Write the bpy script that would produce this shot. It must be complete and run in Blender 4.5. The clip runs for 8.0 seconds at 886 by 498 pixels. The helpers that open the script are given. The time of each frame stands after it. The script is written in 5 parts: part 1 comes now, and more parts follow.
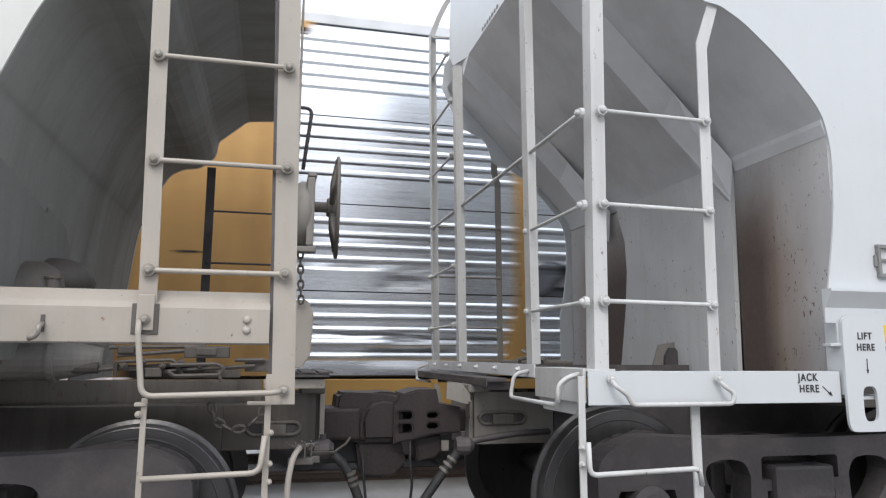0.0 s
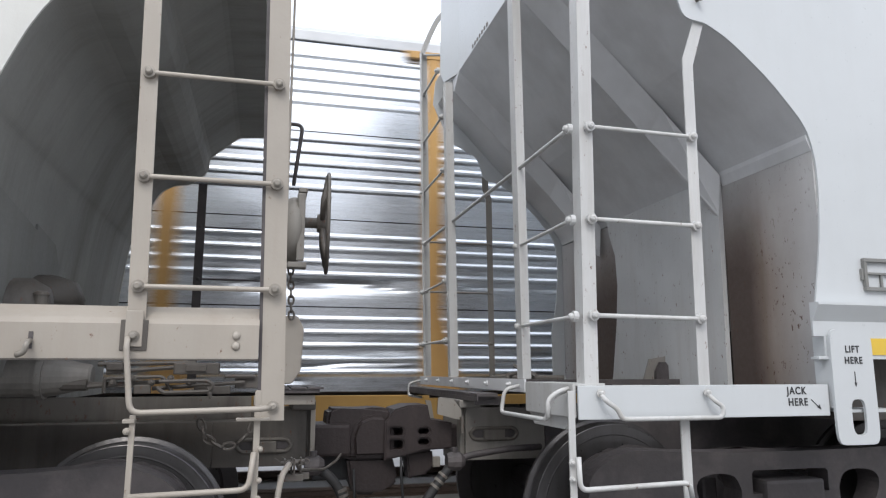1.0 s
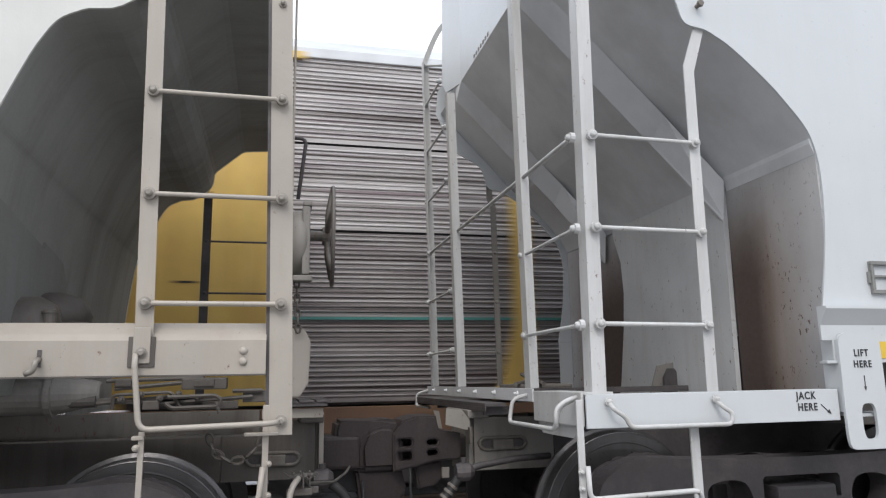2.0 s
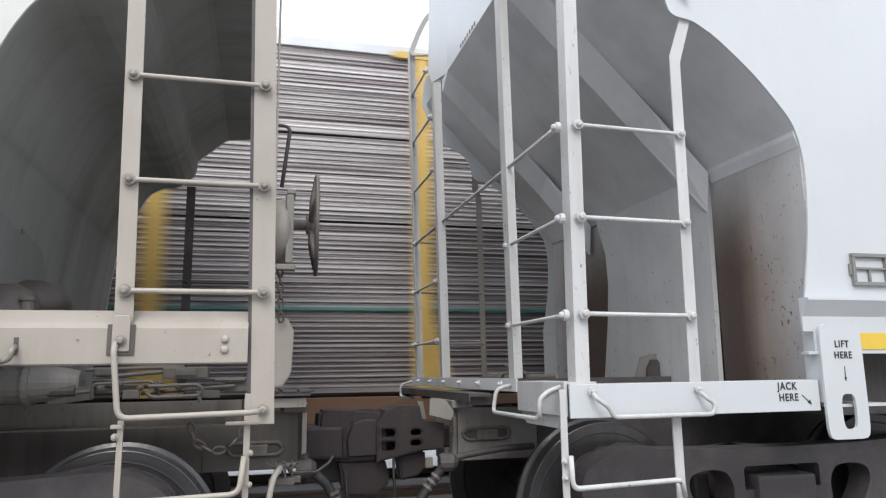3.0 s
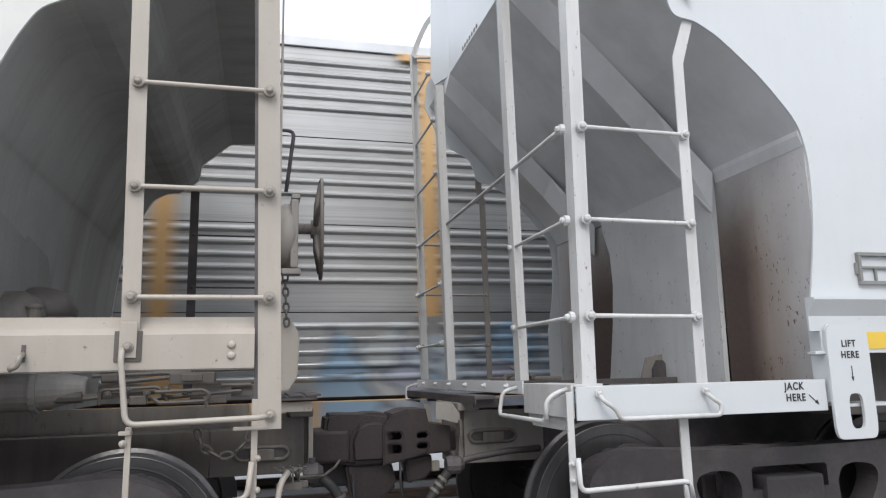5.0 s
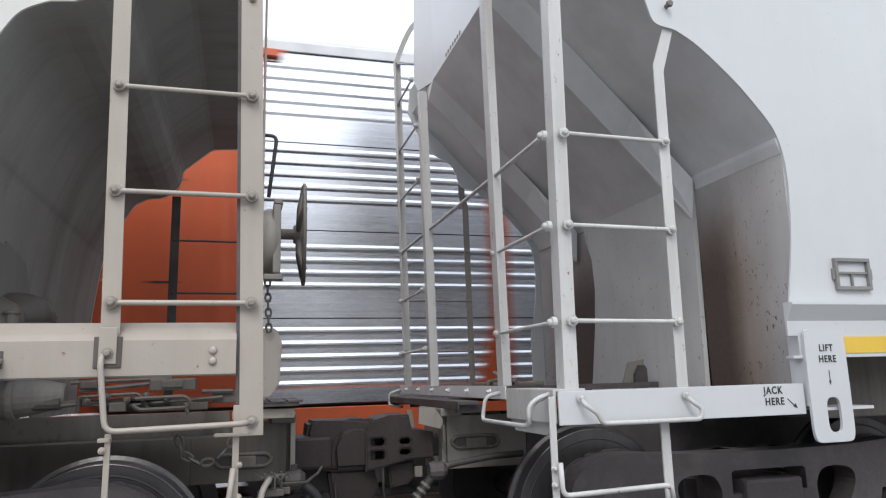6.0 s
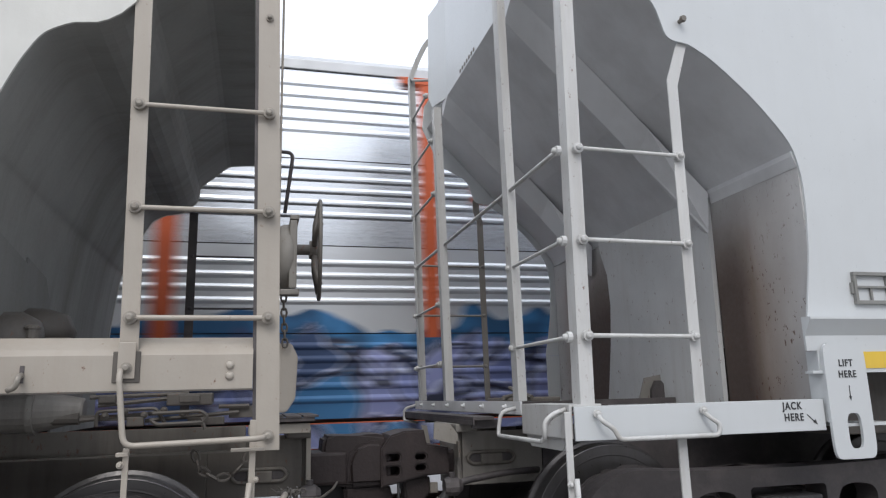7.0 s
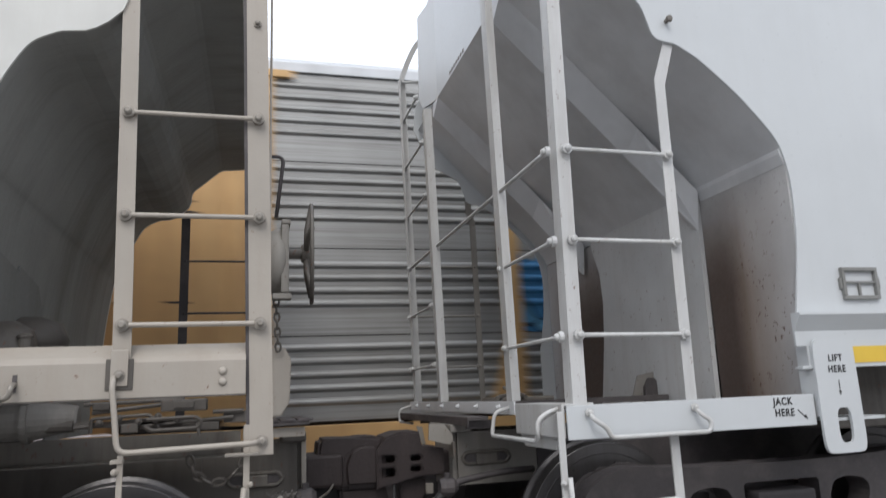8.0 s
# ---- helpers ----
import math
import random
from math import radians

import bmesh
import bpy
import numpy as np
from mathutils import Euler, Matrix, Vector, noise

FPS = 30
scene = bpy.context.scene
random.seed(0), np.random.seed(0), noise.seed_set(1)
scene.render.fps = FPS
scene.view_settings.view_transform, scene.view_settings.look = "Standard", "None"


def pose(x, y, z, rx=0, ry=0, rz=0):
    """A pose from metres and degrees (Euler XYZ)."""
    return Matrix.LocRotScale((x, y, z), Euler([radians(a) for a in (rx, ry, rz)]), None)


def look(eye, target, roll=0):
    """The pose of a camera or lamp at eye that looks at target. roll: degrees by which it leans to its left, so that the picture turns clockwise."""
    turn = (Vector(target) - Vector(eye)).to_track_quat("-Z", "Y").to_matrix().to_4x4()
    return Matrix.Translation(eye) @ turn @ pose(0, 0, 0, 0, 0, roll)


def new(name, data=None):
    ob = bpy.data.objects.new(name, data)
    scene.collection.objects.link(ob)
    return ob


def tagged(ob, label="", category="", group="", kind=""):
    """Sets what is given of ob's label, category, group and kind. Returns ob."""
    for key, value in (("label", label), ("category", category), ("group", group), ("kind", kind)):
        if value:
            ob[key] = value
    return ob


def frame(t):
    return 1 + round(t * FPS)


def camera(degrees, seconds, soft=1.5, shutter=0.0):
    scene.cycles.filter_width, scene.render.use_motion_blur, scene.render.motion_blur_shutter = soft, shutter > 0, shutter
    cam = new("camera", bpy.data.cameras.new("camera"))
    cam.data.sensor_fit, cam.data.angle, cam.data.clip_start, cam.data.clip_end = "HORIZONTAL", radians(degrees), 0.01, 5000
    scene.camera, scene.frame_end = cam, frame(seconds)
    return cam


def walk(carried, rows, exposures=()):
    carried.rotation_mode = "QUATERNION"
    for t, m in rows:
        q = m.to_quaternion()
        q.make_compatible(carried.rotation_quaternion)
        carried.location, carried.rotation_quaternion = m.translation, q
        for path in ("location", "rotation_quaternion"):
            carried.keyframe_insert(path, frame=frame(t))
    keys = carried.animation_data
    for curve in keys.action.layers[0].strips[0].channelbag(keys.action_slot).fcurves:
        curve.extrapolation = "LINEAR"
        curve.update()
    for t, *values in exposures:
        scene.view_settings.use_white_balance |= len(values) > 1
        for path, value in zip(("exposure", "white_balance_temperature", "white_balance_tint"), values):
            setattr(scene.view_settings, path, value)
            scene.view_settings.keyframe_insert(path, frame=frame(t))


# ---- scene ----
cam = camera(64.5, 8.0, soft=1.2, shutter=0.33)
PATH = [
    (0, (0.131, -2.953, 1.329), (0.595, -1.031, 1.629), 0.30),
    (0.2, (0.143, -2.960, 1.334), (0.602, -1.037, 1.644), 0.12),
    (0.5, (0.156, -2.972, 1.327), (0.613, -1.054, 1.667), -0.17),
    (0.7, (0.138, -2.965, 1.331), (0.631, -1.054, 1.659), 0.08),
    (1, (0.144, -2.969, 1.325), (0.625, -1.058, 1.669), 0.01),
    (1.5, (0.133, -2.966, 1.337), (0.649, -1.069, 1.707), -0.30),
    (1.6, (0.125, -2.966, 1.338), (0.629, -1.070, 1.727), -0.55),
    (1.7, (0.146, -2.979, 1.339), (0.610, -1.071, 1.717), -1.02),
    (2.8, (0.143, -2.964, 1.326), (0.633, -1.056, 1.679), -0.89),
    (3, (0.156, -2.960, 1.325), (0.660, -1.056, 1.670), -0.82),
    (3.5, (0.151, -2.955, 1.331), (0.652, -1.045, 1.649), -0.34),
    (3.7, (0.131, -2.934, 1.322), (0.637, -1.031, 1.673), -0.80),
    (3.8, (0.137, -2.932, 1.327), (0.660, -1.037, 1.693), -1.74),
    (4, (0.168, -2.950, 1.337), (0.753, -1.073, 1.704), -1.02),
    (4.2, (0.153, -2.939, 1.326), (0.747, -1.064, 1.694), -1.16),
    (4.5, (0.151, -2.937, 1.316), (0.681, -1.039, 1.655), -1.93),
    (4.7, (0.151, -2.943, 1.327), (0.655, -1.037, 1.665), -1.67),
    (5, (0.146, -2.960, 1.334), (0.642, -1.054, 1.683), -1.34),
    (5.2, (0.145, -2.961, 1.329), (0.671, -1.064, 1.688), -1.49),
    (6.3, (0.146, -2.974, 1.330), (0.688, -1.084, 1.700), -1.56),
    (6.5, (0.140, -2.979, 1.326), (0.676, -1.098, 1.740), -1.84),
    (7, (0.140, -2.976, 1.327), (0.641, -1.083, 1.735), -1.48),
    (7.3, (0.149, -2.989, 1.336), (0.639, -1.099, 1.770), -1.59),
    (7.5, (0.165, -3.007, 1.354), (0.650, -1.110, 1.762), -1.15),
    (7.7, (0.136, -2.990, 1.332), (0.645, -1.106, 1.767), -2.01),
    (7.8, (0.130, -2.986, 1.333), (0.629, -1.094, 1.755), -2.27),
    (7.9, (0.138, -2.993, 1.338), (0.669, -1.114, 1.771), -2.41),
    (8, (0.154, -2.999, 1.336), (0.669, -1.109, 1.742), -2.46),
]
walk(cam, [(t, look(e, g, r)) for t, e, g, r in PATH],
     exposures=[(0, 0.62), (0.5, 0.50), (1, 0.51), (1.5, 0.43), (2.8, 0.72), (3.5, 0.74), (4.0, 0.68), (4.5, 0.55), (5.2, 0.70), (6.3, 0.38), (7.3, 0.28), (8, 0.29)])

# ---- world and sun ----
world = bpy.data.worlds.new("overcast")
scene.world = world
world.use_nodes = True
wn, wl = world.node_tree.nodes, world.node_tree.links
sky = wn.new("ShaderNodeTexSky")
sky.sky_type = "NISHITA"
sky.sun_disc = False
sky.sun_elevation, sky.sun_rotation = radians(48), radians(200)
sky.dust_density, sky.air_density, sky.ozone_density = 6.0, 1.2, 0.6
veil = wn.new("ShaderNodeMix")
veil.data_type = "RGBA"
veil.inputs["Factor"].default_value = 0.86
veil.inputs["B"].default_value = (10.3, 10.95, 12.25, 1)
wl.new(sky.outputs["Color"], veil.inputs["A"])
bg = wn["Background"]
bg.inputs["Strength"].default_value = 0.115
wl.new(veil.outputs["Result"], bg.inputs["Color"])
sun_data = bpy.data.lights.new("sun", "SUN")
sun_data.energy, sun_data.angle, sun_data.color = 0.9, radians(25), (1, 0.98, 0.95)
sun = new("sun", sun_data)
sun.matrix_world = look((0, 0, 30), (8, 22, 4))


# ---- materials ----
def ramp(nt, socket, a, b, lo=0.0, hi=1.0):
    n = nt.nodes.new("ShaderNodeMapRange")
    n.inputs["From Min"].default_value, n.inputs["From Max"].default_value = a, b
    n.inputs["To Min"].default_value, n.inputs["To Max"].default_value = lo, hi
    nt.links.new(socket, n.inputs["Value"])
    return n.outputs["Result"]


def noisy(nt, coord, scale, stretch=(1, 1, 1), detail=4.0, rough=0.55):
    m = nt.nodes.new("ShaderNodeMapping")
    m.inputs["Scale"].default_value = stretch
    nt.links.new(coord, m.inputs["Vector"])
    n = nt.nodes.new("ShaderNodeTexNoise")
    n.inputs["Scale"].default_value, n.inputs["Detail"].default_value, n.inputs["Roughness"].default_value = scale, detail, rough
    nt.links.new(m.outputs["Vector"], n.inputs["Vector"])
    return n.outputs["Fac"]


def mixed(nt, factor, a, b):
    n = nt.nodes.new("ShaderNodeMix")
    n.data_type = "RGBA"
    nt.links.new(factor, n.inputs["Factor"])
    for sock, value in (("A", a), ("B", b)):
        if isinstance(value, tuple):
            n.inputs[sock].default_value = (*value, 1)
        else:
            nt.links.new(value, n.inputs[sock])
    return n.outputs["Result"]


def surface(name, base, rough=0.5, metal=0.0, vary=0.12, dirt=0.25, dirt_col=(0.10, 0.085, 0.07), rust=0.0, rust_col=(0.13, 0.055, 0.03),
            streak=(5, 5, 0.5), bump=0.15, grain=45.0, along=False):
    mat = bpy.data.materials.new(name)
    mat.use_nodes = True
    nt = mat.node_tree
    bsdf = nt.nodes["Principled BSDF"]
    coord = nt.nodes.new("ShaderNodeTexCoord").outputs["Object"]
    dark, light = tuple(c * (1 - vary) for c in base), tuple(min(1, c * (1 + vary * 0.6)) for c in base)
    col = mixed(nt, ramp(nt, noisy(nt, coord, 1.7), 0.3, 0.7), dark, light)
    fine = noisy(nt, coord, grain, detail=3)
    if dirt:
        col = mixed(nt, ramp(nt, noisy(nt, coord, 1.6, streak, 6, 0.65), 0.46, 0.78, 0, dirt), col, dirt_col)
    if rust:
        col = mixed(nt, ramp(nt, noisy(nt, coord, 34, (1, 1, 0.6), 5, 0.7), 0.66 - 0.1 * rust, 0.74 - 0.1 * rust, 0, 0.9), col, rust_col)
    nt.links.new(col, bsdf.inputs["Base Color"])
    nt.links.new(ramp(nt, fine, 0.25, 0.75, max(0.05, rough - 0.08), min(1, rough + 0.1)), bsdf.inputs["Roughness"])
    bsdf.inputs["Metallic"].default_value = metal
    b = nt.nodes.new("ShaderNodeBump")
    b.inputs["Strength"].default_value, b.inputs["Distance"].default_value = bump, 0.004
    nt.links.new(fine, b.inputs["Height"])
    nt.links.new(b.outputs["Normal"], bsdf.inputs["Normal"])
    return mat


M_WHITE = surface("white_car_paint", (0.535, 0.555, 0.563), 0.34, vary=0.035, bump=0.04, dirt=0.05, dirt_col=(0.3, 0.26, 0.22))
M_WHITE_LADDER = surface("white_ladder_paint", (0.52, 0.52, 0.51), 0.45, dirt=0.5, rust=0.35, dirt_col=(0.27, 0.24, 0.20))
M_GREY_UNDER = surface("grey_hopper_paint", (0.635, 0.64, 0.645), 0.55, dirt=0.25, rust=0.0, streak=(1.5, 1.5, 0.6), dirt_col=(0.17, 0.15, 0.13))
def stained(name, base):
    """Grey paint with a broad brown rust stain that runs down it, thicker to its foot, rust specks, and a near-black
    tone towards its inner edge.
    """
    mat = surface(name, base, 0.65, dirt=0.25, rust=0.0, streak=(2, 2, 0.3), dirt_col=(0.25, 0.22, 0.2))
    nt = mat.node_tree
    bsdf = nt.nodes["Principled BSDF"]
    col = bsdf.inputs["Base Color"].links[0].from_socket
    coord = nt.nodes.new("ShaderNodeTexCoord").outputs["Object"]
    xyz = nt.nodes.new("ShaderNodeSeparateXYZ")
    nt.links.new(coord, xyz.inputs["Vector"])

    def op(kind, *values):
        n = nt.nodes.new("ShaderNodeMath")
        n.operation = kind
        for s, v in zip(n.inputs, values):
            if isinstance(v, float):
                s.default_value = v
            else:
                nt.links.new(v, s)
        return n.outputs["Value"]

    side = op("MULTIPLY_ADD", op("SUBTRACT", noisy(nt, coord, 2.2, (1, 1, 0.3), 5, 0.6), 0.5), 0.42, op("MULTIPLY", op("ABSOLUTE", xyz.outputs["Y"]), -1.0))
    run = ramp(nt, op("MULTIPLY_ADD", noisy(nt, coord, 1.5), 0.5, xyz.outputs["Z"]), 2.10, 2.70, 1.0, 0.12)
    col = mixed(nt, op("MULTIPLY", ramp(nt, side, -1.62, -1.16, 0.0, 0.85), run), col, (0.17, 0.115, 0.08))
    # near-black layer, stronger towards the plate's inner edge and foot
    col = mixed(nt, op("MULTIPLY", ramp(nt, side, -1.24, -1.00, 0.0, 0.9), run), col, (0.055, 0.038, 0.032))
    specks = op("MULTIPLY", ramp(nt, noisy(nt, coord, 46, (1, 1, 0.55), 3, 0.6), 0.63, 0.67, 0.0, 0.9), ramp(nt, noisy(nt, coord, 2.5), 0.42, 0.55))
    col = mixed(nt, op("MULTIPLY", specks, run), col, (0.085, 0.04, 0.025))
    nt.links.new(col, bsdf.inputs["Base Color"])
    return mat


M_RUSTY_DARKENED = stained("rust_stained_darkened_paint", (0.46, 0.455, 0.45))
M_WEB_DULL = surface("dull_grey_web_paint", (0.21, 0.21, 0.20), 0.7, dirt=0.5, dirt_col=(0.16, 0.15, 0.13))
M_WEB = surface("pale_grey_web_paint", (0.52, 0.525, 0.52), 0.6, dirt=0.3, rust=0.35, dirt_col=(0.3, 0.26, 0.22))
M_TAN = surface("tan_car_paint", (0.365, 0.33, 0.285), 0.42, dirt=0.45, rust=0.03, dirt_col=(0.3, 0.25, 0.2))
M_TAN_BODY = surface("pale_car_body_paint", (0.56, 0.56, 0.53), 0.42, dirt=0.12, dirt_col=(0.3, 0.26, 0.22))
# dark grey with darker soft bands running along the slope
M_OLIVE_UNDER = surface("streaked_grey_hopper_paint", (0.275, 0.275, 0.26), 0.7, dirt=0.8, streak=(0.35, 2.2, 0.35), rust=0.0, dirt_col=(0.13, 0.125, 0.11))
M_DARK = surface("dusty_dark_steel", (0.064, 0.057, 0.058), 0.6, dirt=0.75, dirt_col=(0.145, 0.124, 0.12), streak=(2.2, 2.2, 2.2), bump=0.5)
M_COUPLER = surface("brown_cast_steel", (0.030, 0.021, 0.020), 0.6, dirt=0.5, dirt_col=(0.066, 0.046, 0.042), bump=0.5)
M_TREAD = surface("worn_wheel_steel", (0.095, 0.091, 0.092), 0.34, metal=0.6, dirt=0.7, dirt_col=(0.05, 0.045, 0.04))
M_STEEL = surface("grimy_grey_steel", (0.17, 0.155, 0.135), 0.55, metal=0.1, dirt=0.8, rust=0.6, dirt_col=(0.07, 0.058, 0.05))
M_GRIME = surface("greasy_dark_steel", (0.105, 0.093, 0.081), 0.55, dirt=0.7, rust=0.4, dirt_col=(0.03, 0.026, 0.023), bump=0.3)
M_BOLT = surface("dull_bolt_steel", (0.29, 0.265, 0.23), 0.45, metal=0.25, dirt=0.8, rust=0.5)
M_CAST = surface("dusty_grey_casting", (0.29, 0.27, 0.24), 0.6, dirt=0.6, rust=0.3, dirt_col=(0.12, 0.10, 0.085), bump=0.3)
M_RUBBER = surface("black_rubber", (0.025, 0.025, 0.026), 0.6, dirt=0.4)
M_BLACK = surface("black_lettering", (0.03, 0.03, 0.032), 0.6, dirt=0.0)
M_YELLOW_TAPE = surface("yellow_reflective_tape", (0.68, 0.46, 0.06), 0.35, dirt=0.1)
M_GALV = surface("galvanised_steel", (0.78, 0.81, 0.85), 0.28, metal=1.0, vary=0.06, dirt=0.30, streak=(0.25, 5, 26), dirt_col=(0.30, 0.31, 0.32), bump=0.05)
M_GALV_GREY = surface("aged_galvanised_steel", (0.44, 0.44, 0.432), 0.5, metal=0.6, dirt=0.75, streak=(0.25, 5, 24), dirt_col=(0.22, 0.21, 0.20))
M_GALV_DULL = surface("weathered_galvanised_steel", (0.37, 0.37, 0.36), 0.5, metal=0.6, dirt=0.75, streak=(0.25, 5, 22), dirt_col=(0.17, 0.155, 0.14))


def streaked(name, base, streaks, metal, rough):
    """Ribbed sheet with uneven level streaks of dark brown, violet and pale grey."""
    mat = surface(name, base, rough, metal=metal, dirt=0.5, streak=(0.4, 5, 6), dirt_col=streaks[0])
    nt = mat.node_tree
    bsdf = nt.nodes["Principled BSDF"]
    was = bsdf.inputs["Base Color"].links[0].from_socket
    coord = nt.nodes.new("ShaderNodeTexCoord").outputs["Object"]
    col = mixed(nt, ramp(nt, noisy(nt, coord, 1.0, (0.12, 1, 26), 3, 0.6), 0.50, 0.60, 0, 0.85), was, streaks[0])
    col = mixed(nt, ramp(nt, noisy(nt, coord, 1.0, (0.25, 1, 9), 3, 0.6), 0.56, 0.64, 0, 0.55), col, streaks[1])
    col = mixed(nt, ramp(nt, noisy(nt, coord, 1.0, (0.2, 1, 37), 2, 0.5), 0.58, 0.64, 0, 0.55), col, streaks[2])
    nt.links.new(col, bsdf.inputs["Base Color"])
    return mat


# the same streaked steel in three tones, darker for the lower panel rows
M_GALV_BROWN = streaked("brown_weathered_steel", (0.48, 0.455, 0.445), [(0.13, 0.105, 0.10), (0.22, 0.17, 0.19), (0.66, 0.64, 0.64)], 0.35, 0.55)
M_GALV_MID = streaked("mid_brown_weathered_steel", (0.37, 0.345, 0.34), [(0.09, 0.07, 0.066), (0.17, 0.125, 0.135), (0.55, 0.53, 0.53)], 0.3, 0.55)
M_GALV_FOOT = streaked("dark_brown_weathered_steel", (0.30, 0.275, 0.27), [(0.07, 0.05, 0.048), (0.13, 0.085, 0.09), (0.42, 0.41, 0.41)], 0.3, 0.6)
M_TEAL = surface("teal_line_paint", (0.06, 0.22, 0.20), 0.5, dirt=0.3)
M_GOLD = surface("gold_railcar_paint", (0.60, 0.375, 0.165), 0.5, dirt=0.55, dirt_col=(0.30, 0.15, 0.06), streak=(3, 3, 0.4))
M_GOLD_OLD = surface("old_gold_railcar_paint", (0.56, 0.33, 0.115), 0.5, dirt=0.6, dirt_col=(0.26, 0.13, 0.05), streak=(3, 3, 0.4))
M_YELLOW = surface("yellow_railcar_paint", (0.66, 0.45, 0.125), 0.5, dirt=0.6, dirt_col=(0.3, 0.15, 0.05), streak=(3, 3, 0.5))
M_ORANGE = surface("orange_railcar_paint", (0.58, 0.11, 0.035), 0.5, dirt=0.5, dirt_col=(0.3, 0.07, 0.03))
M_ROOF = surface("grey_roof_sheet", (0.55, 0.56, 0.57), 0.45, metal=0.5, dirt=0.3)
M_PAVE = surface("worn_concrete_paving", (0.40, 0.395, 0.39), 0.85, dirt=0.5, dirt_col=(0.2, 0.19, 0.18), streak=(1, 0.25, 1), grain=90, bump=0.5)
M_BALLAST = surface("dark_crushed_stone", (0.15, 0.145, 0.14), 0.95, vary=0.5, dirt=0.5, dirt_col=(0.05, 0.048, 0.045), streak=(9, 9, 9), grain=25, bump=1.0)
M_RAIL = surface("rail_steel", (0.16, 0.12, 0.10), 0.5, metal=0.4, dirt=0.5)
M_BARK = surface("bare_grey_bark", (0.23, 0.20, 0.18), 0.9, dirt=0.5)
M_BRUSH = surface("pale_winter_stems", (0.40, 0.36, 0.35), 0.9, dirt=0.5, dirt_col=(0.2, 0.17, 0.16))
M_DUSTY = surface("dusty_beige_steel", (0.235, 0.22, 0.20), 0.6, dirt=0.6, rust=0.3, dirt_col=(0.09, 0.075, 0.066), bump=0.3)
M_RUST_SHEET = surface("rusty_sill_steel", (0.17, 0.095, 0.055), 0.75, dirt=0.7, dirt_col=(0.07, 0.045, 0.035), streak=(2, 5, 1))
M_RUST_YELLOW = surface("rust_stained_yellow_paint", (0.42, 0.25, 0.07), 0.6, dirt=0.6, dirt_col=(0.2, 0.09, 0.04), streak=(3, 3, 0.6))
# near-black that stands in for the shade inside holes and gaps
M_HOLLOW_SHADE = surface("black_hollow_shade", (0.010, 0.009, 0.009), 0.8, dirt=0.2)
M_HILL = surface("winter_hillside", (0.33, 0.30, 0.30), 1.0, dirt=0.6, dirt_col=(0.15, 0.13, 0.12), streak=(0.6, 0.6, 0.05), grain=0.6)

# dark tone for the unseen slope added behind the camera
M_UNSEEN_SLOPE = surface("unseen_slope_tone", (0.15, 0.14, 0.132), 1.0, dirt=0.6, dirt_col=(0.07, 0.065, 0.06), streak=(0.6, 0.6, 0.05), grain=0.6)

# ---- mesh helpers ----
ORIGIN = {}


def thing(name, at, label, category, group="", kind=""):
    ob = new(name)
    ob.empty_display_size = 0.2
    ob.location = at
    ORIGIN[ob.name] = Vector(at)
    return tagged(ob, label, category, group, kind)


def part(name, bm, material, parent, label="", smooth=False):
    bmesh.ops.recalc_face_normals(bm, faces=bm.faces)
    org = ORIGIN[parent.name]
    bmesh.ops.translate(bm, verts=bm.verts, vec=-org)
    for f in bm.faces:
        f.smooth = smooth
    me = bpy.data.meshes.new(name)
    bm.to_mesh(me)
    bm.free()
    me.materials.append(material)
    ob = new(name, me)
    ob.parent = parent
    ORIGIN[ob.name] = org
    return tagged(ob, label)


def whole(name, bm, material, label, category, kind="", smooth=False):
    """A thing that is one mesh."""
    bmesh.ops.recalc_face_normals(bm, faces=bm.faces)
    for f in bm.faces:
        f.smooth = smooth
    me = bpy.data.meshes.new(name)
    bm.to_mesh(me)
    bm.free()
    me.materials.append(material)
    return tagged(new(name, me), label, category, kind=kind)


def solid(bm, a, b, bevel=0.0):
    """A box between two corners, with its edges bevelled."""
    lo, hi = [min(p, q) for p, q in zip(a, b)], [max(p, q) for p, q in zip(a, b)]
    m = Matrix.LocRotScale([(p + q) / 2 for p, q in zip(lo, hi)], None, [q - p for p, q in zip(lo, hi)])
    made = bmesh.ops.create_cube(bm, size=1, matrix=m)
    if bevel:
        edges = list({e for v in made["verts"] for e in v.link_edges})
        bmesh.ops.bevel(bm, geom=edges, offset=bevel, segments=2, affect="EDGES", profile=0.6)
    return bm


def prism(bm, outline, y0, y1, axis="y"):
    """A flat outline carried from y0 to y1 along an axis. Outline in (x, z) for y, (y, z) for x, (x, y) for z."""
    def place(p, d):
        return {"y": (p[0], d, p[1]), "x": (d, p[0], p[1]), "z": (p[0], p[1], d)}[axis]
    a, b = [bm.verts.new(place(p, y0)) for p in outline], [bm.verts.new(place(p, y1)) for p in outline]
    bm.faces.new(a), bm.faces.new(b[::-1])
    for i in range(len(a)):
        j = (i + 1) % len(a)
        bm.faces.new((a[i], b[i], b[j], a[j]))
    return bm


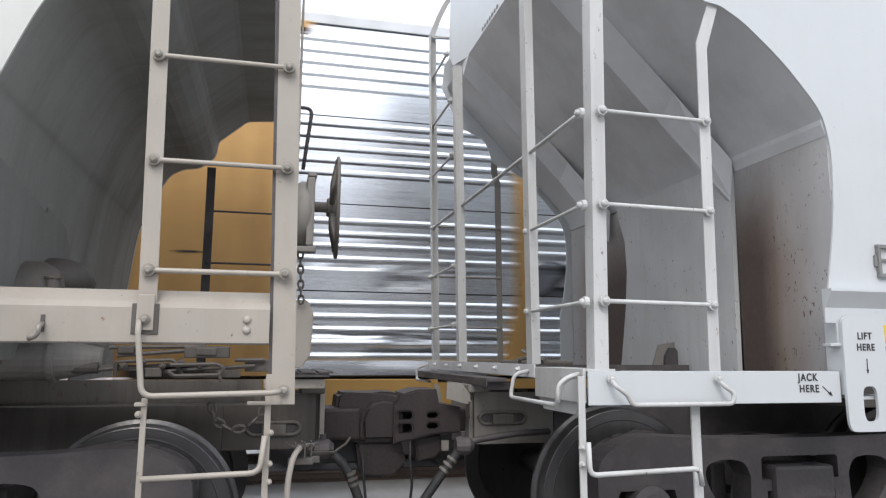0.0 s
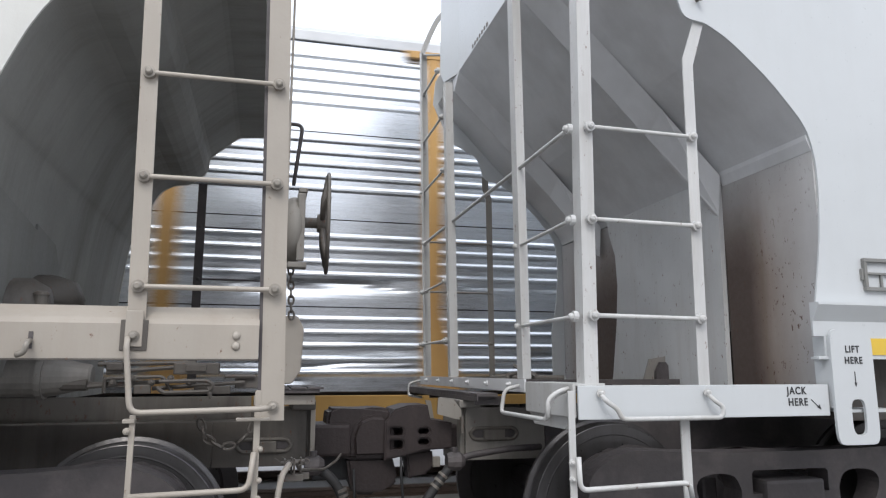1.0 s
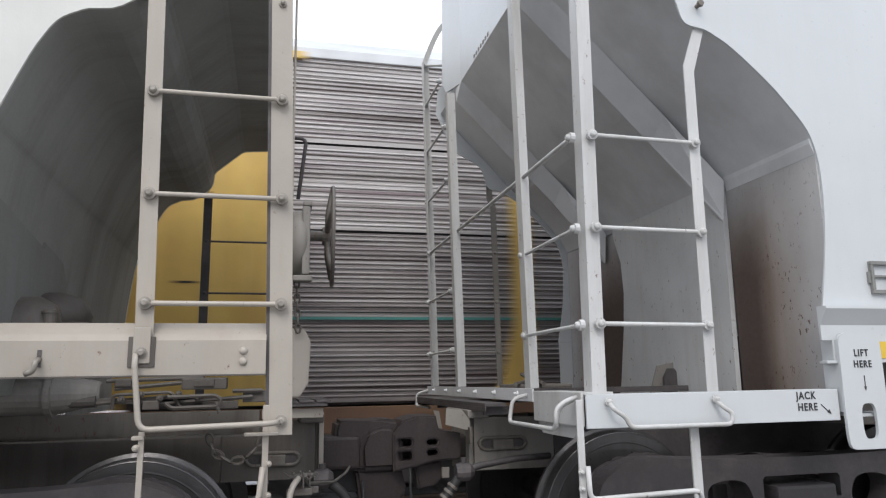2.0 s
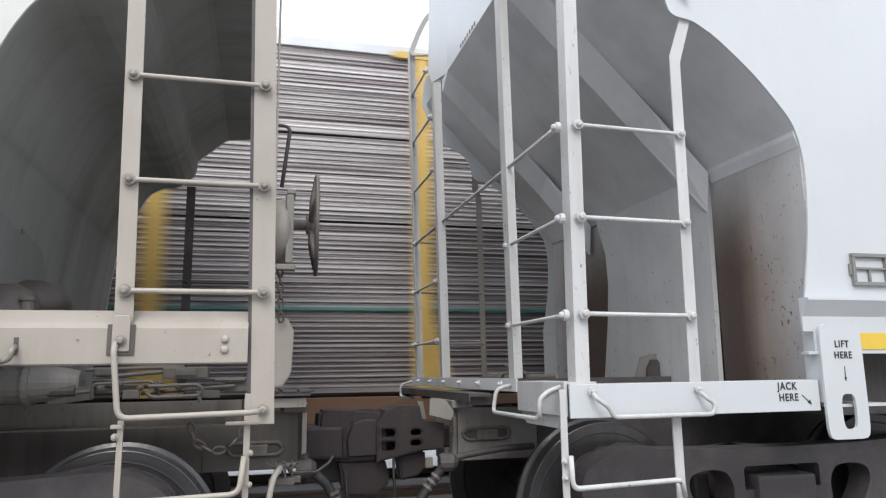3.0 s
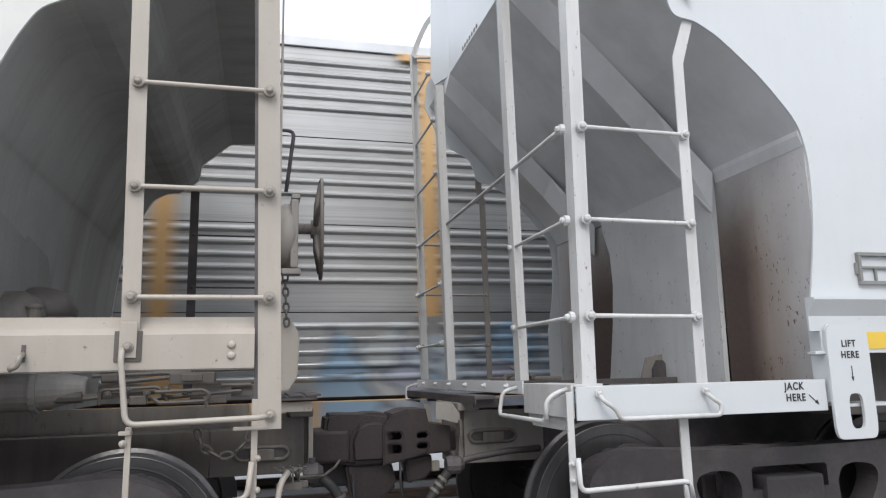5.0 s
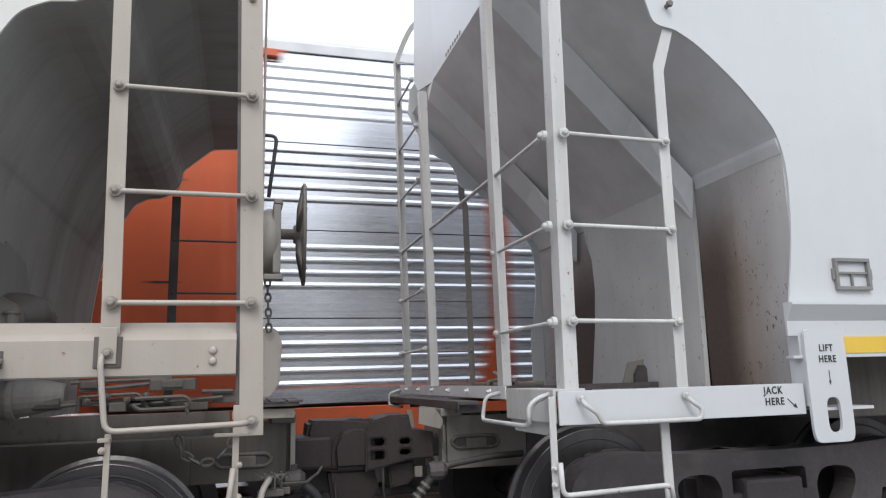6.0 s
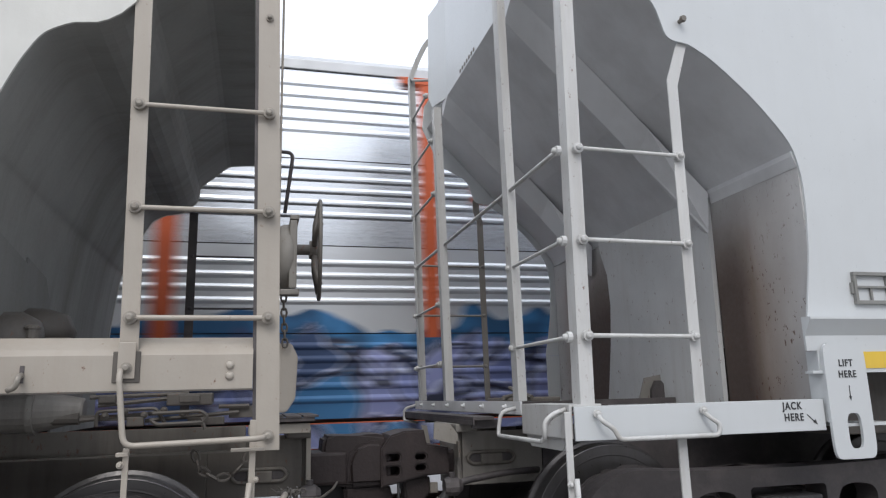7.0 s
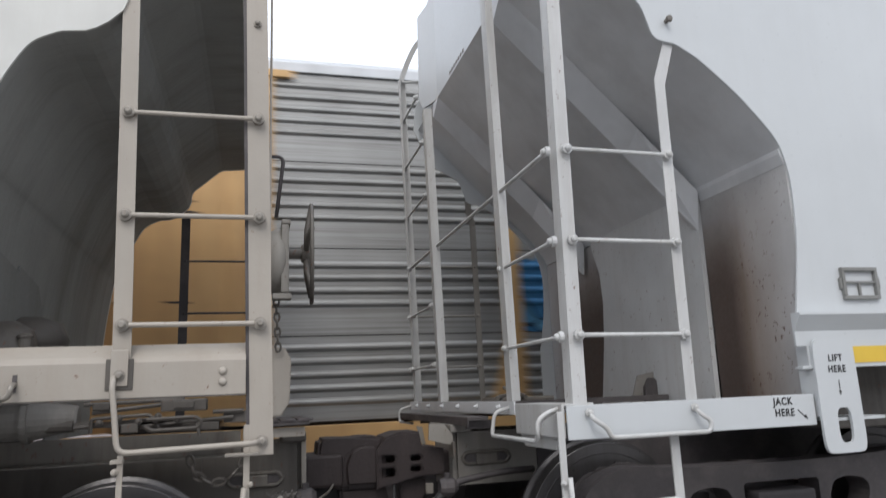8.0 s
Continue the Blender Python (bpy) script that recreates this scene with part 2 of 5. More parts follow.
def pierced(bm, outline, holes, y0, y1):
    """A plate in the x-z plane with holes through it."""
    loops = []
    for loop in (outline, *holes):
        vs = [bm.verts.new((x, y0, z)) for x, z in loop]
        loops.append(vs)
    edges = [bm.edges.new((vs[i], vs[(i + 1) % len(vs)])) for vs in loops for i in range(len(vs))]
    front = bmesh.ops.triangle_fill(bm, edges=edges, use_beauty=True, use_dissolve=False)
    faces = [f for f in front["geom"] if isinstance(f, bmesh.types.BMFace)]
    back = {}
    for f in faces:
        for v in f.verts:
            if v not in back:
                back[v] = bm.verts.new((v.co.x, y1, v.co.z))
    for f in faces:
        bm.faces.new([back[v] for v in reversed(f.verts)])
    for vs in loops:
        for i in range(len(vs)):
            a, b = vs[i], vs[(i + 1) % len(vs)]
            bm.faces.new((a, b, back[b], back[a]))
    return bm


def rounded(points, r=0.03, k=4):
    """A polyline with its inner corners rounded."""
    pts = [Vector(p) for p in points]
    out = [pts[0]]
    for a, b, c in zip(pts, pts[1:], pts[2:]):
        d = min(r, (a - b).length * 0.45, (c - b).length * 0.45)
        p, q = b + (a - b).normalized() * d, b + (c - b).normalized() * d
        out += [(p * (1 - s) ** 2 + b * 2 * s * (1 - s) + q * s * s) for s in (i / k for i in range(k + 1))]
    return out + [pts[-1]]


def tube(bm, points, r, n=8, r_end=None):
    pts = [Vector(p) for p in points]
    r_end = r if r_end is None else r_end
    ring, side = None, None
    rings = []
    for i, p in enumerate(pts):
        d = (pts[min(i + 1, len(pts) - 1)] - pts[max(i - 1, 0)]).normalized()
        if side is None:
            side = d.cross((0, 0, 1) if abs(d.z) < 0.9 else (1, 0, 0)).normalized()
        side = (side - d * side.dot(d)).normalized()
        up = d.cross(side)
        rr = r + (r_end - r) * i / max(1, len(pts) - 1)
        rings.append([bm.verts.new(p + (side * math.cos(2 * math.pi * k / n) + up * math.sin(2 * math.pi * k / n)) * rr) for k in range(n)])
    for a, b in zip(rings, rings[1:]):
        for k in range(n):
            bm.faces.new((a[k], a[(k + 1) % n], b[(k + 1) % n], b[k]))
    bm.faces.new(rings[0][::-1]), bm.faces.new(rings[-1])
    return bm


def lathe(bm, profile, centre, axis="y", n=32):
    """Rings of (radius, along) turned round an axis through centre."""
    c = Vector(centre)
    rings = []
    for r, d in profile:
        ring = []
        for k in range(n):
            a = 2 * math.pi * k / n
            u, v = r * math.cos(a), r * math.sin(a)
            ring.append(bm.verts.new(c + Vector({"y": (u, d, v), "x": (d, u, v), "z": (u, v, d)}[axis])))
        rings.append(ring)
    for a, b in zip(rings, rings[1:]):
        for k in range(n):
            bm.faces.new((a[k], a[(k + 1) % n], b[(k + 1) % n], b[k]))
    bm.faces.new(rings[0][::-1]), bm.faces.new(rings[-1])
    return bm


def B():
    return bmesh.new()


def bolt(bm, at, axis="y", r=0.02, out=-1):
    """A washer with a hexagonal nut, standing out of a face."""
    lathe(bm, [(r, 0), (r, out * 0.008), (r * 0.6, out * 0.009), (r * 0.6, out * 0.022), (r * 0.35, out * 0.026)], at, axis, 10)
    return bm


def chain(bm, points, r=0.005, link=0.035):
    """Links along a polyline, every other one turned."""
    pts = [Vector(p) for p in points]
    run, turn = 0.0, 0
    for a, b in zip(pts, pts[1:]):
        d = (b - a).normalized()
        s1 = d.cross((0, 1, 0)).normalized() if abs(d.y) < 0.9 else Vector((1, 0, 0))
        s2 = d.cross(s1)
        steps = max(1, int((b - a).length / (link * 1.35)))
        for i in range(steps):
            c, s = a + (b - a) * (i + 0.5) / steps, (s1, s2)[turn % 2]
            turn += 1
            loop = [c + d * link * math.cos(t) + s * link * 0.55 * math.sin(t) for t in (2 * math.pi * k / 8 for k in range(9))]
            tube(bm, loop, r, 5)
    return bm


def smooth_curve(points, k=4):
    """A Catmull-Rom curve through points of two numbers."""
    p = [points[0], *points, points[-1]]
    out = []
    for i in range(1, len(p) - 2):
        for s in (j / k for j in range(k)):
            out.append(tuple(0.5 * (2 * p[i][c] + (p[i + 1][c] - p[i - 1][c]) * s + (2 * p[i - 1][c] - 5 * p[i][c] + 4 * p[i + 1][c] - p[i + 2][c]) * s * s
                              + (3 * p[i][c] - p[i - 1][c] - 3 * p[i + 1][c] + p[i + 2][c]) * s ** 3) for c in (0, 1)))
    return out + [points[-1]]


RAIL_Z = 0.06
MID = 1.635  # centre line of the near track
FAR_MID = 4.5 + 1.5  # centre line of the far track


# ---- ground, tracks, distance ----
bm = B()
prism(bm, [(-400, -60), (400, -60), (400, 600), (-400, 600)], -0.3, -0.06, "z")
whole("ground", bm, M_PAVE, "worn light-grey concrete paving round the tracks", "ground", "structure")


def rails(mid, label):
    for s in (-1, 1):
        y = mid + s * 0.752
        bm = B()
        prism(bm, [(y - 0.07, -0.058), (y + 0.07, -0.058), (y + 0.07, -0.045), (y + 0.012, -0.03), (y + 0.012, 0.02), (y + 0.036, 0.03), (y + 0.034, RAIL_Z),
                   (y - 0.034, RAIL_Z), (y - 0.036, 0.03), (y - 0.012, 0.02), (y - 0.012, -0.03), (y - 0.07, -0.045)], -60, 90, "x")
        whole("rail", bm, M_RAIL, label, "rail", "structure")


# unseen dark strip, added so that less light bounces up under the cars
bm = prism(B(), [(-60, -2.3), (90, -2.3), (90, 3.3), (-60, 3.3)], -0.2, -0.052, "z")
whole("ballast", bm, M_BALLAST, "unseen dark ballast strip, added to cut light bounced under the cars", "ballast", "structure")
rails(MID, "rusty brown steel rail under the hopper cars")
rails(FAR_MID, "rusty brown steel rail under the passing train")


# ---- near cars ----
class Car:
    """Places in a standing car: u goes from its end into it."""
    def __init__(self, corner, sense):
        self.c, self.s = corner, sense

    def x(self, u):
        return self.c + self.s * u

    def p(self, u, y, z):
        return (self.x(u), y, z)

    def line(self, pts):
        return [(self.x(u), z) for u, z in pts]


def wheelset(parent, cx, mid, r):
    """Two wheels of tread radius r on an axle, for a truck of a standing car."""
    z, g = RAIL_Z + r, r - 0.457
    axle = part("wheelset", lathe(B(), [(0.08, -0.72), (0.08, 0.72)], (cx, mid, z), "y", 16), M_DARK, parent, smooth=True)
    for s in (-1, 1):
        prof = [(0.06, 0.86), (0.13, 0.86), (0.15, 0.80), (0.36 + g, 0.755), (0.385 + g, 0.80), (0.40 + g, 0.813), (0.452 + g, 0.813), (0.4565 + g, 0.80), (0.4595 + g, 0.735), (0.4655 + g, 0.725), (0.4855 + g, 0.715), (0.4855 + g, 0.69), (0.39 + g, 0.68), (0.36 + g, 0.71), (0.10, 0.72)]
        wheel = part("wheel", lathe(B(), [(q, s * d) for q, d in prof], (cx, mid, z), "y", 64), M_DARK, axle, "dark wheel with a worn rim")
        # worn tread and flange, and the bright line on the rim's inner edge
        bm = lathe(B(), [(0.449 + g, s * 0.8135), (0.453 + g, s * 0.8145), (0.4575 + g, s * 0.812), (0.4615 + g, s * 0.735), (0.468 + g, s * 0.726), (0.4875 + g, s * 0.717), (0.4875 + g, s * 0.70), (0.44 + g, s * 0.70)], (cx, mid, z), "y", 72)
        lathe(bm, [(0.386 + g, s * 0.802), (0.3925 + g, s * 0.812), (0.4005 + g, s * 0.8155), (0.408 + g, s * 0.8145), (0.402 + g, s * 0.805)], (cx, mid, z), "y", 72)
        part("rim", bm, M_TREAD, wheel)
    return axle


def truck(parent, cx, mid, r):
    """A cast three-piece truck; both sideframes are built of their chords, columns and boxes."""
    made = []
    for s in (-1, 1):
        y0, y1 = mid + s * 0.93, mid + s * 1.10
        top = smooth_curve([(-1.23, 0.58), (-1.226, 0.75), (-1.16, 0.834), (-1.06, 0.881), (-0.93, 0.91), (-0.59, 0.891), (0, 0.882), (0.59, 0.891), (0.93, 0.91), (1.06, 0.881), (1.16, 0.834), (1.226, 0.75), (1.23, 0.58)], 3)
        low = [(1.15, 0.48), (1.11, 0.63), (0.79, 0.63), (0.75, 0.49), (0.60, 0.33), (0.38, 0.20), (-0.38, 0.20), (-0.60, 0.33), (-0.75, 0.49), (-0.79, 0.63), (-1.11, 0.63), (-1.15, 0.48)]
        tri = smooth_curve([(0.32, 0.68), (0.36, 0.755), (0.46, 0.775), (0.57, 0.755), (0.60, 0.69), (0.55, 0.58), (0.46, 0.48), (0.38, 0.42), (0.335, 0.47), (0.32, 0.68)], 3)[:-1]
        holes = [[(m * a, b) for a, b in tri] for m in (-1, 1)] + [[(-0.25, 0.66), (-0.25, 0.77), (-0.235, 0.785), (0.235, 0.785), (0.25, 0.77), (0.25, 0.66)], [(-0.22, 0.31), (-0.22, 0.60), (0.22, 0.60), (0.22, 0.31)]]
        bm = pierced(B(), [(cx + a, b) for a, b in top + low], [[(cx + a, b) for a, b in hole] for hole in holes], y0, y1)
        bmesh.ops.bevel(bm, geom=[e for e in bm.edges if len(e.link_faces) == 2 and e.calc_face_angle(0) > 0.9], offset=0.014, segments=2, affect="EDGES")
        frame_part = part("sideframe", bm, M_DARK, parent, "dusty dark cast-steel sideframe")
        for m in (-1, 1):
            bm = B()
            lathe(bm, [(0.10, s * 0.95), (0.115, s * 1.02), (0.115, s * 1.13), (0.08, s * 1.15), (0.03, s * 1.155)], (cx + m * 0.94, mid, 0.543), "y", 20)
            for k in range(3):
                a = 2.1 * k + 0.5
                lathe(bm, [(0.016, s * 1.15), (0.014, s * 1.172)], (cx + m * 0.94 + 0.06 * math.cos(a), mid, 0.543 + 0.06 * math.sin(a)), "y", 6)
            part("bearing_cap", bm, M_DARK, frame_part)
            bm = B()
            for k in range(9):
                lathe(bm, [(0.055, 0), (0.065, 0.012), (0.055, 0.024)], (cx + m * 0.09, mid + s * 1.015, 0.315 + k * 0.026), "z", 12)
            part("spring", bm, M_DARK, frame_part, smooth=True)
    bm = solid(B(), (cx - 0.19, mid - 1.14, 0.55), (cx + 0.19, mid + 1.14, 0.735), 0.02)
    part("bolster", bm, M_DARK, parent)
    for m in (-1, 1):
        part("brake_beam", solid(B(), (cx + m * 0.40, mid - 0.85, 0.36), (cx + m * 0.30, mid + 0.85, 0.72), 0.02), M_DARK, parent)
    for m in (-1, 1):
        wheelset(parent, cx + m * 0.94, mid, r)


def profile_right():
    return smooth_curve([(1.27, 1.67), (1.33, 2.0), (1.352, 2.30), (1.34, 2.47), (1.30, 2.60), (1.21, 2.72), (1.08, 2.862), (0.89, 3.027), (0.79, 3.09), (0.73, 3.118), (0.65, 3.13),
                         (0.61, 3.16), (0.585, 3.24), (0.555, 3.32), (0.49, 3.385), (0.27, 3.49), (0.10, 3.53)], 3)


def profile_left():
    return smooth_curve([(1.27, 1.60), (1.27, 1.87), (1.22, 2.30), (1.18, 2.42), (1.10, 2.63), (1.05, 2.74), (0.99, 2.835), (0.91, 2.885)], 8) + [(0.88, 2.897), (0.79, 2.908), (0.75, 2.925), (0.70, 2.96), (0.645, 3.02), (0.628, 3.07), (0.622, 3.14), (0.605, 3.17), (0.40, 3.352), (0.37, 3.366), (0.16, 3.385)]


def slope_parts(car, parent, m_under, z_top, z_low):
    bend = [(0.10, z_top), (0.86, 3.065)] + smooth_curve([(0.98, 2.962), (1.08, 2.872), (1.21, 2.735), (1.30, 2.612), (1.342, z_low)], 4)
    bm = prism(B(), car.line(bend + [(u + 0.012, z + 0.016) for u, z in reversed(bend)]), 0.013, 3.257)
    part("slope_sheet", bm, m_under, parent, "dark sloping end sheet of the hopper")
    slope = (z_low - z_top) / 1.235
    for y in (0.79, 2.42):
        # a bent plate: a wide face leaning in and a narrow return, deeper towards its foot
        bm = B()
        section = ((y + 0.02, 0.0), (y + 0.195, 0.118), (y + 0.205, 0.125), (y + 0.225, 0.118), (y + 0.235, -0.01))
        rings = []
        for u, dy, deep in ((0.10, 0.03, 1.0), (0.95, -0.03, 1.0)):
            z = z_top + slope * (u - 0.10)
            rings.append([bm.verts.new(car.p(u, yy + dy, z - d * deep + 0.01)) for yy, d in section])
        for a, b in zip(rings, rings[1:]):
            for i in range(5):
                bm.faces.new((a[i], a[(i + 1) % 5], b[(i + 1) % 5], b[i]))
        toe = ((-0.055, 2.535), (-0.02, 2.30), (-0.012, 2.285), (0.03, 2.30), (0.06, 2.55))
        rings.append([bm.verts.new(car.p(1.306, y + dy, zz)) for dy, zz in toe])
        for i in range(5):
            bm.faces.new((rings[-2][i], rings[-2][(i + 1) % 5], rings[-1][(i + 1) % 5], rings[-1][i]))
        bm.faces.new(rings[0]), bm.faces.new(rings[-1][::-1])
        part("stiffener", bm, m_under, parent)


def hopper_body(car, parent, profile, m_side, m_under, m_web, shelf, z_top, z_low, folded=False):
    """Side sheets with their cut-away ends, the slope sheet with two stiffeners, webs, end sheet and roof."""
    edge = profile()
    last = edge[-1][0]
    for y0, y1, name in ((0.0, 0.012, "side_sheet"), (3.258, 3.27, "side_sheet")):
        if folded:
            rim = [*edge, (0.62, 3.62), (0.62, 4.55)]
        elif y0 < 1:
            rim = [*edge, (last - 0.02, 4.86)]
        else:
            rim = [*((u - 0.06, z) for u, z in edge if u > 0.45), (0.264, 3.467), (0.16, 3.62), (0.055, 3.85), (0.075, 4.08), (0.13, 4.17), (0.15, 4.86)]
        bm = prism(B(), car.line([*rim, (15.2, rim[-1][1]), (15.2, shelf)]), y0, y1)
        part(name, bm, m_side, parent)
    if folded:
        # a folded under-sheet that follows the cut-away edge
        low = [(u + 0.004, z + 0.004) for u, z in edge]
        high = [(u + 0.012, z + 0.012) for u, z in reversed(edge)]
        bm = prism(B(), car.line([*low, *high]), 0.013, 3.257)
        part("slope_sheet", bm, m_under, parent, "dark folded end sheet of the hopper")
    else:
        slope_parts(car, parent, m_under, z_top, z_low)
    # end sheet above the slope
    if folded:
        part("end_sheet", solid(B(), car.p(0.62, 0.02, z_top), car.p(0.635, 3.25, 4.55)), m_side, parent)
        part("end_ledge", prism(B(), car.line([(0.16, z_top - 0.02), (0.63, z_top + 0.21), (0.62, z_top + 0.23), (0.15, z_top)]), 0.013, 3.257), m_side, parent)
        for y, m in ((2.45, 1), (0.82, -1)):
            bm = prism(B(), [(y + m * a, b) for a, b in ((0, 3.62), (0.7, 3.62), (0.7, z_top - 0.06), (0.36, z_top - 0.2), (0, z_top + 0.02))], car.x(0.055), car.x(0.084), "x")
            part("end_post", bm, m_side, parent)
    else:
        part("end_sheet", solid(B(), car.p(0.104, 0.755, z_top), car.p(0.119, 2.515, 4.86)), m_side, parent)
        for y, m in ((2.516, 1), (0.754, -1)):
            bm = B()
            outline = ((0.0, 4.85), (0.40, 4.85), (0.43, 4.03), (0.34, 3.905), (0.0, z_top - 0.005))
            faces = [[bm.verts.new(car.p(0.104 + back - 0.14 * d, y + m * d, z)) for d, z in outline] for back in (0.0, 0.015)]
            bm.faces.new(faces[0]), bm.faces.new(faces[1][::-1])
            for i in range(5):
                bm.faces.new((faces[0][i], faces[0][(i + 1) % 5], faces[1][(i + 1) % 5], faces[1][i]))
            part("end_wing", bm, m_side, parent)
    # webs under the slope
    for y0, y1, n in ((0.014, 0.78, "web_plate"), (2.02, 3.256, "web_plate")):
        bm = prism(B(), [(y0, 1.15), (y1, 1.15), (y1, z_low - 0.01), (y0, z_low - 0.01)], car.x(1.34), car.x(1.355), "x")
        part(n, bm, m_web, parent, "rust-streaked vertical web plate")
    if folded:
        part("centre_plate", solid(B(), car.p(1.53, 0.78, 1.0), car.p(1.545, 2.30, z_low - 0.15)), m_under, parent)
        # plates at the foot of the folded sheet, a darker grey than it
        part("foot_plate", prism(B(), [(0.10, 1.55), (0.93, 1.55), (0.93, 2.03), (0.10, 2.16)], car.x(1.235), car.x(1.25), "x"), M_WEB_DULL, parent)
        part("foot_plate", prism(B(), [(0.96, 1.55), (1.42, 1.55), (1.40, 1.90), (1.30, 2.02), (0.96, 2.07)], car.x(1.245), car.x(1.258), "x"), M_WEB_DULL, parent)
    else:
        # the middle plate stands proud, its far edge cut in a shallow curve
        far = [(2.30, 1.16), (2.25, 1.3), (2.16, 1.7), (2.12, 2.0), (2.14, 2.25), (2.22, 2.42), (2.26, z_low + 0.01)]
        part("centre_plate", prism(B(), [(0.80, 1.16), *far, (0.775, z_low + 0.01)], car.x(1.308), car.x(1.320), "x"), M_WEB, parent)
        part("return_plate", prism(B(), [(0.80, 1.16), (0.812, 1.16), (0.787, z_low), (0.775, z_low)], car.x(1.3205), car.x(1.34), "x"), M_WEB, parent)
        # hidden dark plate, added to block light rising to the slope sheet
        part("light_block_plate", solid(B(), car.p(0.03, 0.75, 1.205), car.p(0.60, 2.52, 1.217)), M_DARK, parent)
        part("knee_flange", prism(B(), car.line([(1.312, z_low + 0.03), (1.316, z_low + 0.004), (1.338, z_low - 0.055), (1.338, z_low + 0.03)]), 0.014, 0.76), m_under, parent)
    up = 0.0 if folded else 0.31
    arch = ((0.0, 4.55), (0.2, 4.66), (0.9, 4.74), (2.37, 4.74), (3.07, 4.66), (3.27, 4.55), (3.07, 4.62), (2.37, 4.70), (0.9, 4.70), (0.2, 4.62))
    bm = prism(B(), [(y, z + up) for y, z in arch], car.x(0.55 if folded else 0.14), car.x(15.2), "x")
    part("roof", bm, m_side, parent)


LEAN = 0.020  # the ladders lean out a little towards the top


def lean(bm, car, by=LEAN):
    for v in bm.verts:
        v.co.x += car.s * by * (v.co.z - 1.58)
    return bm


def upright(car, plan, z0, z1):
    """A rolled bar standing up, its section given in (u, y)."""
    return prism(B(), [(car.x(u), y) for u, y in plan], z0, z1, "z")


def ladder_stile(parent, m, car, u0, u1, y, z0, z1, flange=0.07, inner=1, by=LEAN):
    """An angle: a face plate and a flange going back from one edge."""
    if inner > 0:
        plan = [(u0, y - 0.008), (u1, y - 0.008), (u1, y), (u0 + 0.008, y), (u0 + 0.008, y + flange), (u0, y + flange)]
    else:
        plan = [(u0, y - 0.008), (u1, y - 0.008), (u1, y + flange), (u1 - 0.008, y + flange), (u1 - 0.008, y), (u0, y)]
    bm = upright(car, plan, z0, z1)
    return part("stile", lean(bm, car, by), m, parent)


def rung(parent, m, a, b, r=0.011, axis="y", flat=0.03, m_bolt=None):
    """A bar with flattened, bolted ends."""
    a, b = Vector(a), Vector(b)
    bm = tube(B(), [a, a + (b - a) * 0.03, b + (a - b) * 0.03, b], r, 8)
    ob = part("rung", bm, m, parent, smooth=True)
    for p in (a, b):
        nb = B()
        out = -1
        lathe(nb, [(0.012, 0.016), (0.026, 0.012), (0.026, -0.010), (0.016, -0.011), (0.016, -0.024), (0.009, -0.030)], p, axis, 12)
        part("bolt", nb, m_bolt or m, ob)
    return ob


RIGHT = Car(1.56, 1)
LEFT = Car(0.235, -1)

hopper_right = thing("covered_hopper_car", (9.0, MID, RAIL_Z), "white covered hopper railcar with ladders and grey underframe, coupled and standing", "railcar")
hopper_body(RIGHT, hopper_right, profile_right, M_WHITE, M_GREY_UNDER, M_RUSTY_DARKENED, 1.67, 3.86, 2.53)
hopper_left = thing("covered_hopper_car", (-7.0, MID, RAIL_Z), "tan covered hopper railcar with a hand brake wheel, coupled and standing", "railcar")
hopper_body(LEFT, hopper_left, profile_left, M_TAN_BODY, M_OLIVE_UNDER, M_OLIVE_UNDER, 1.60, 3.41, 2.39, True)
truck(hopper_right, 3.04, MID, 0.483)
truck(hopper_left, -1.42, MID, 0.457)

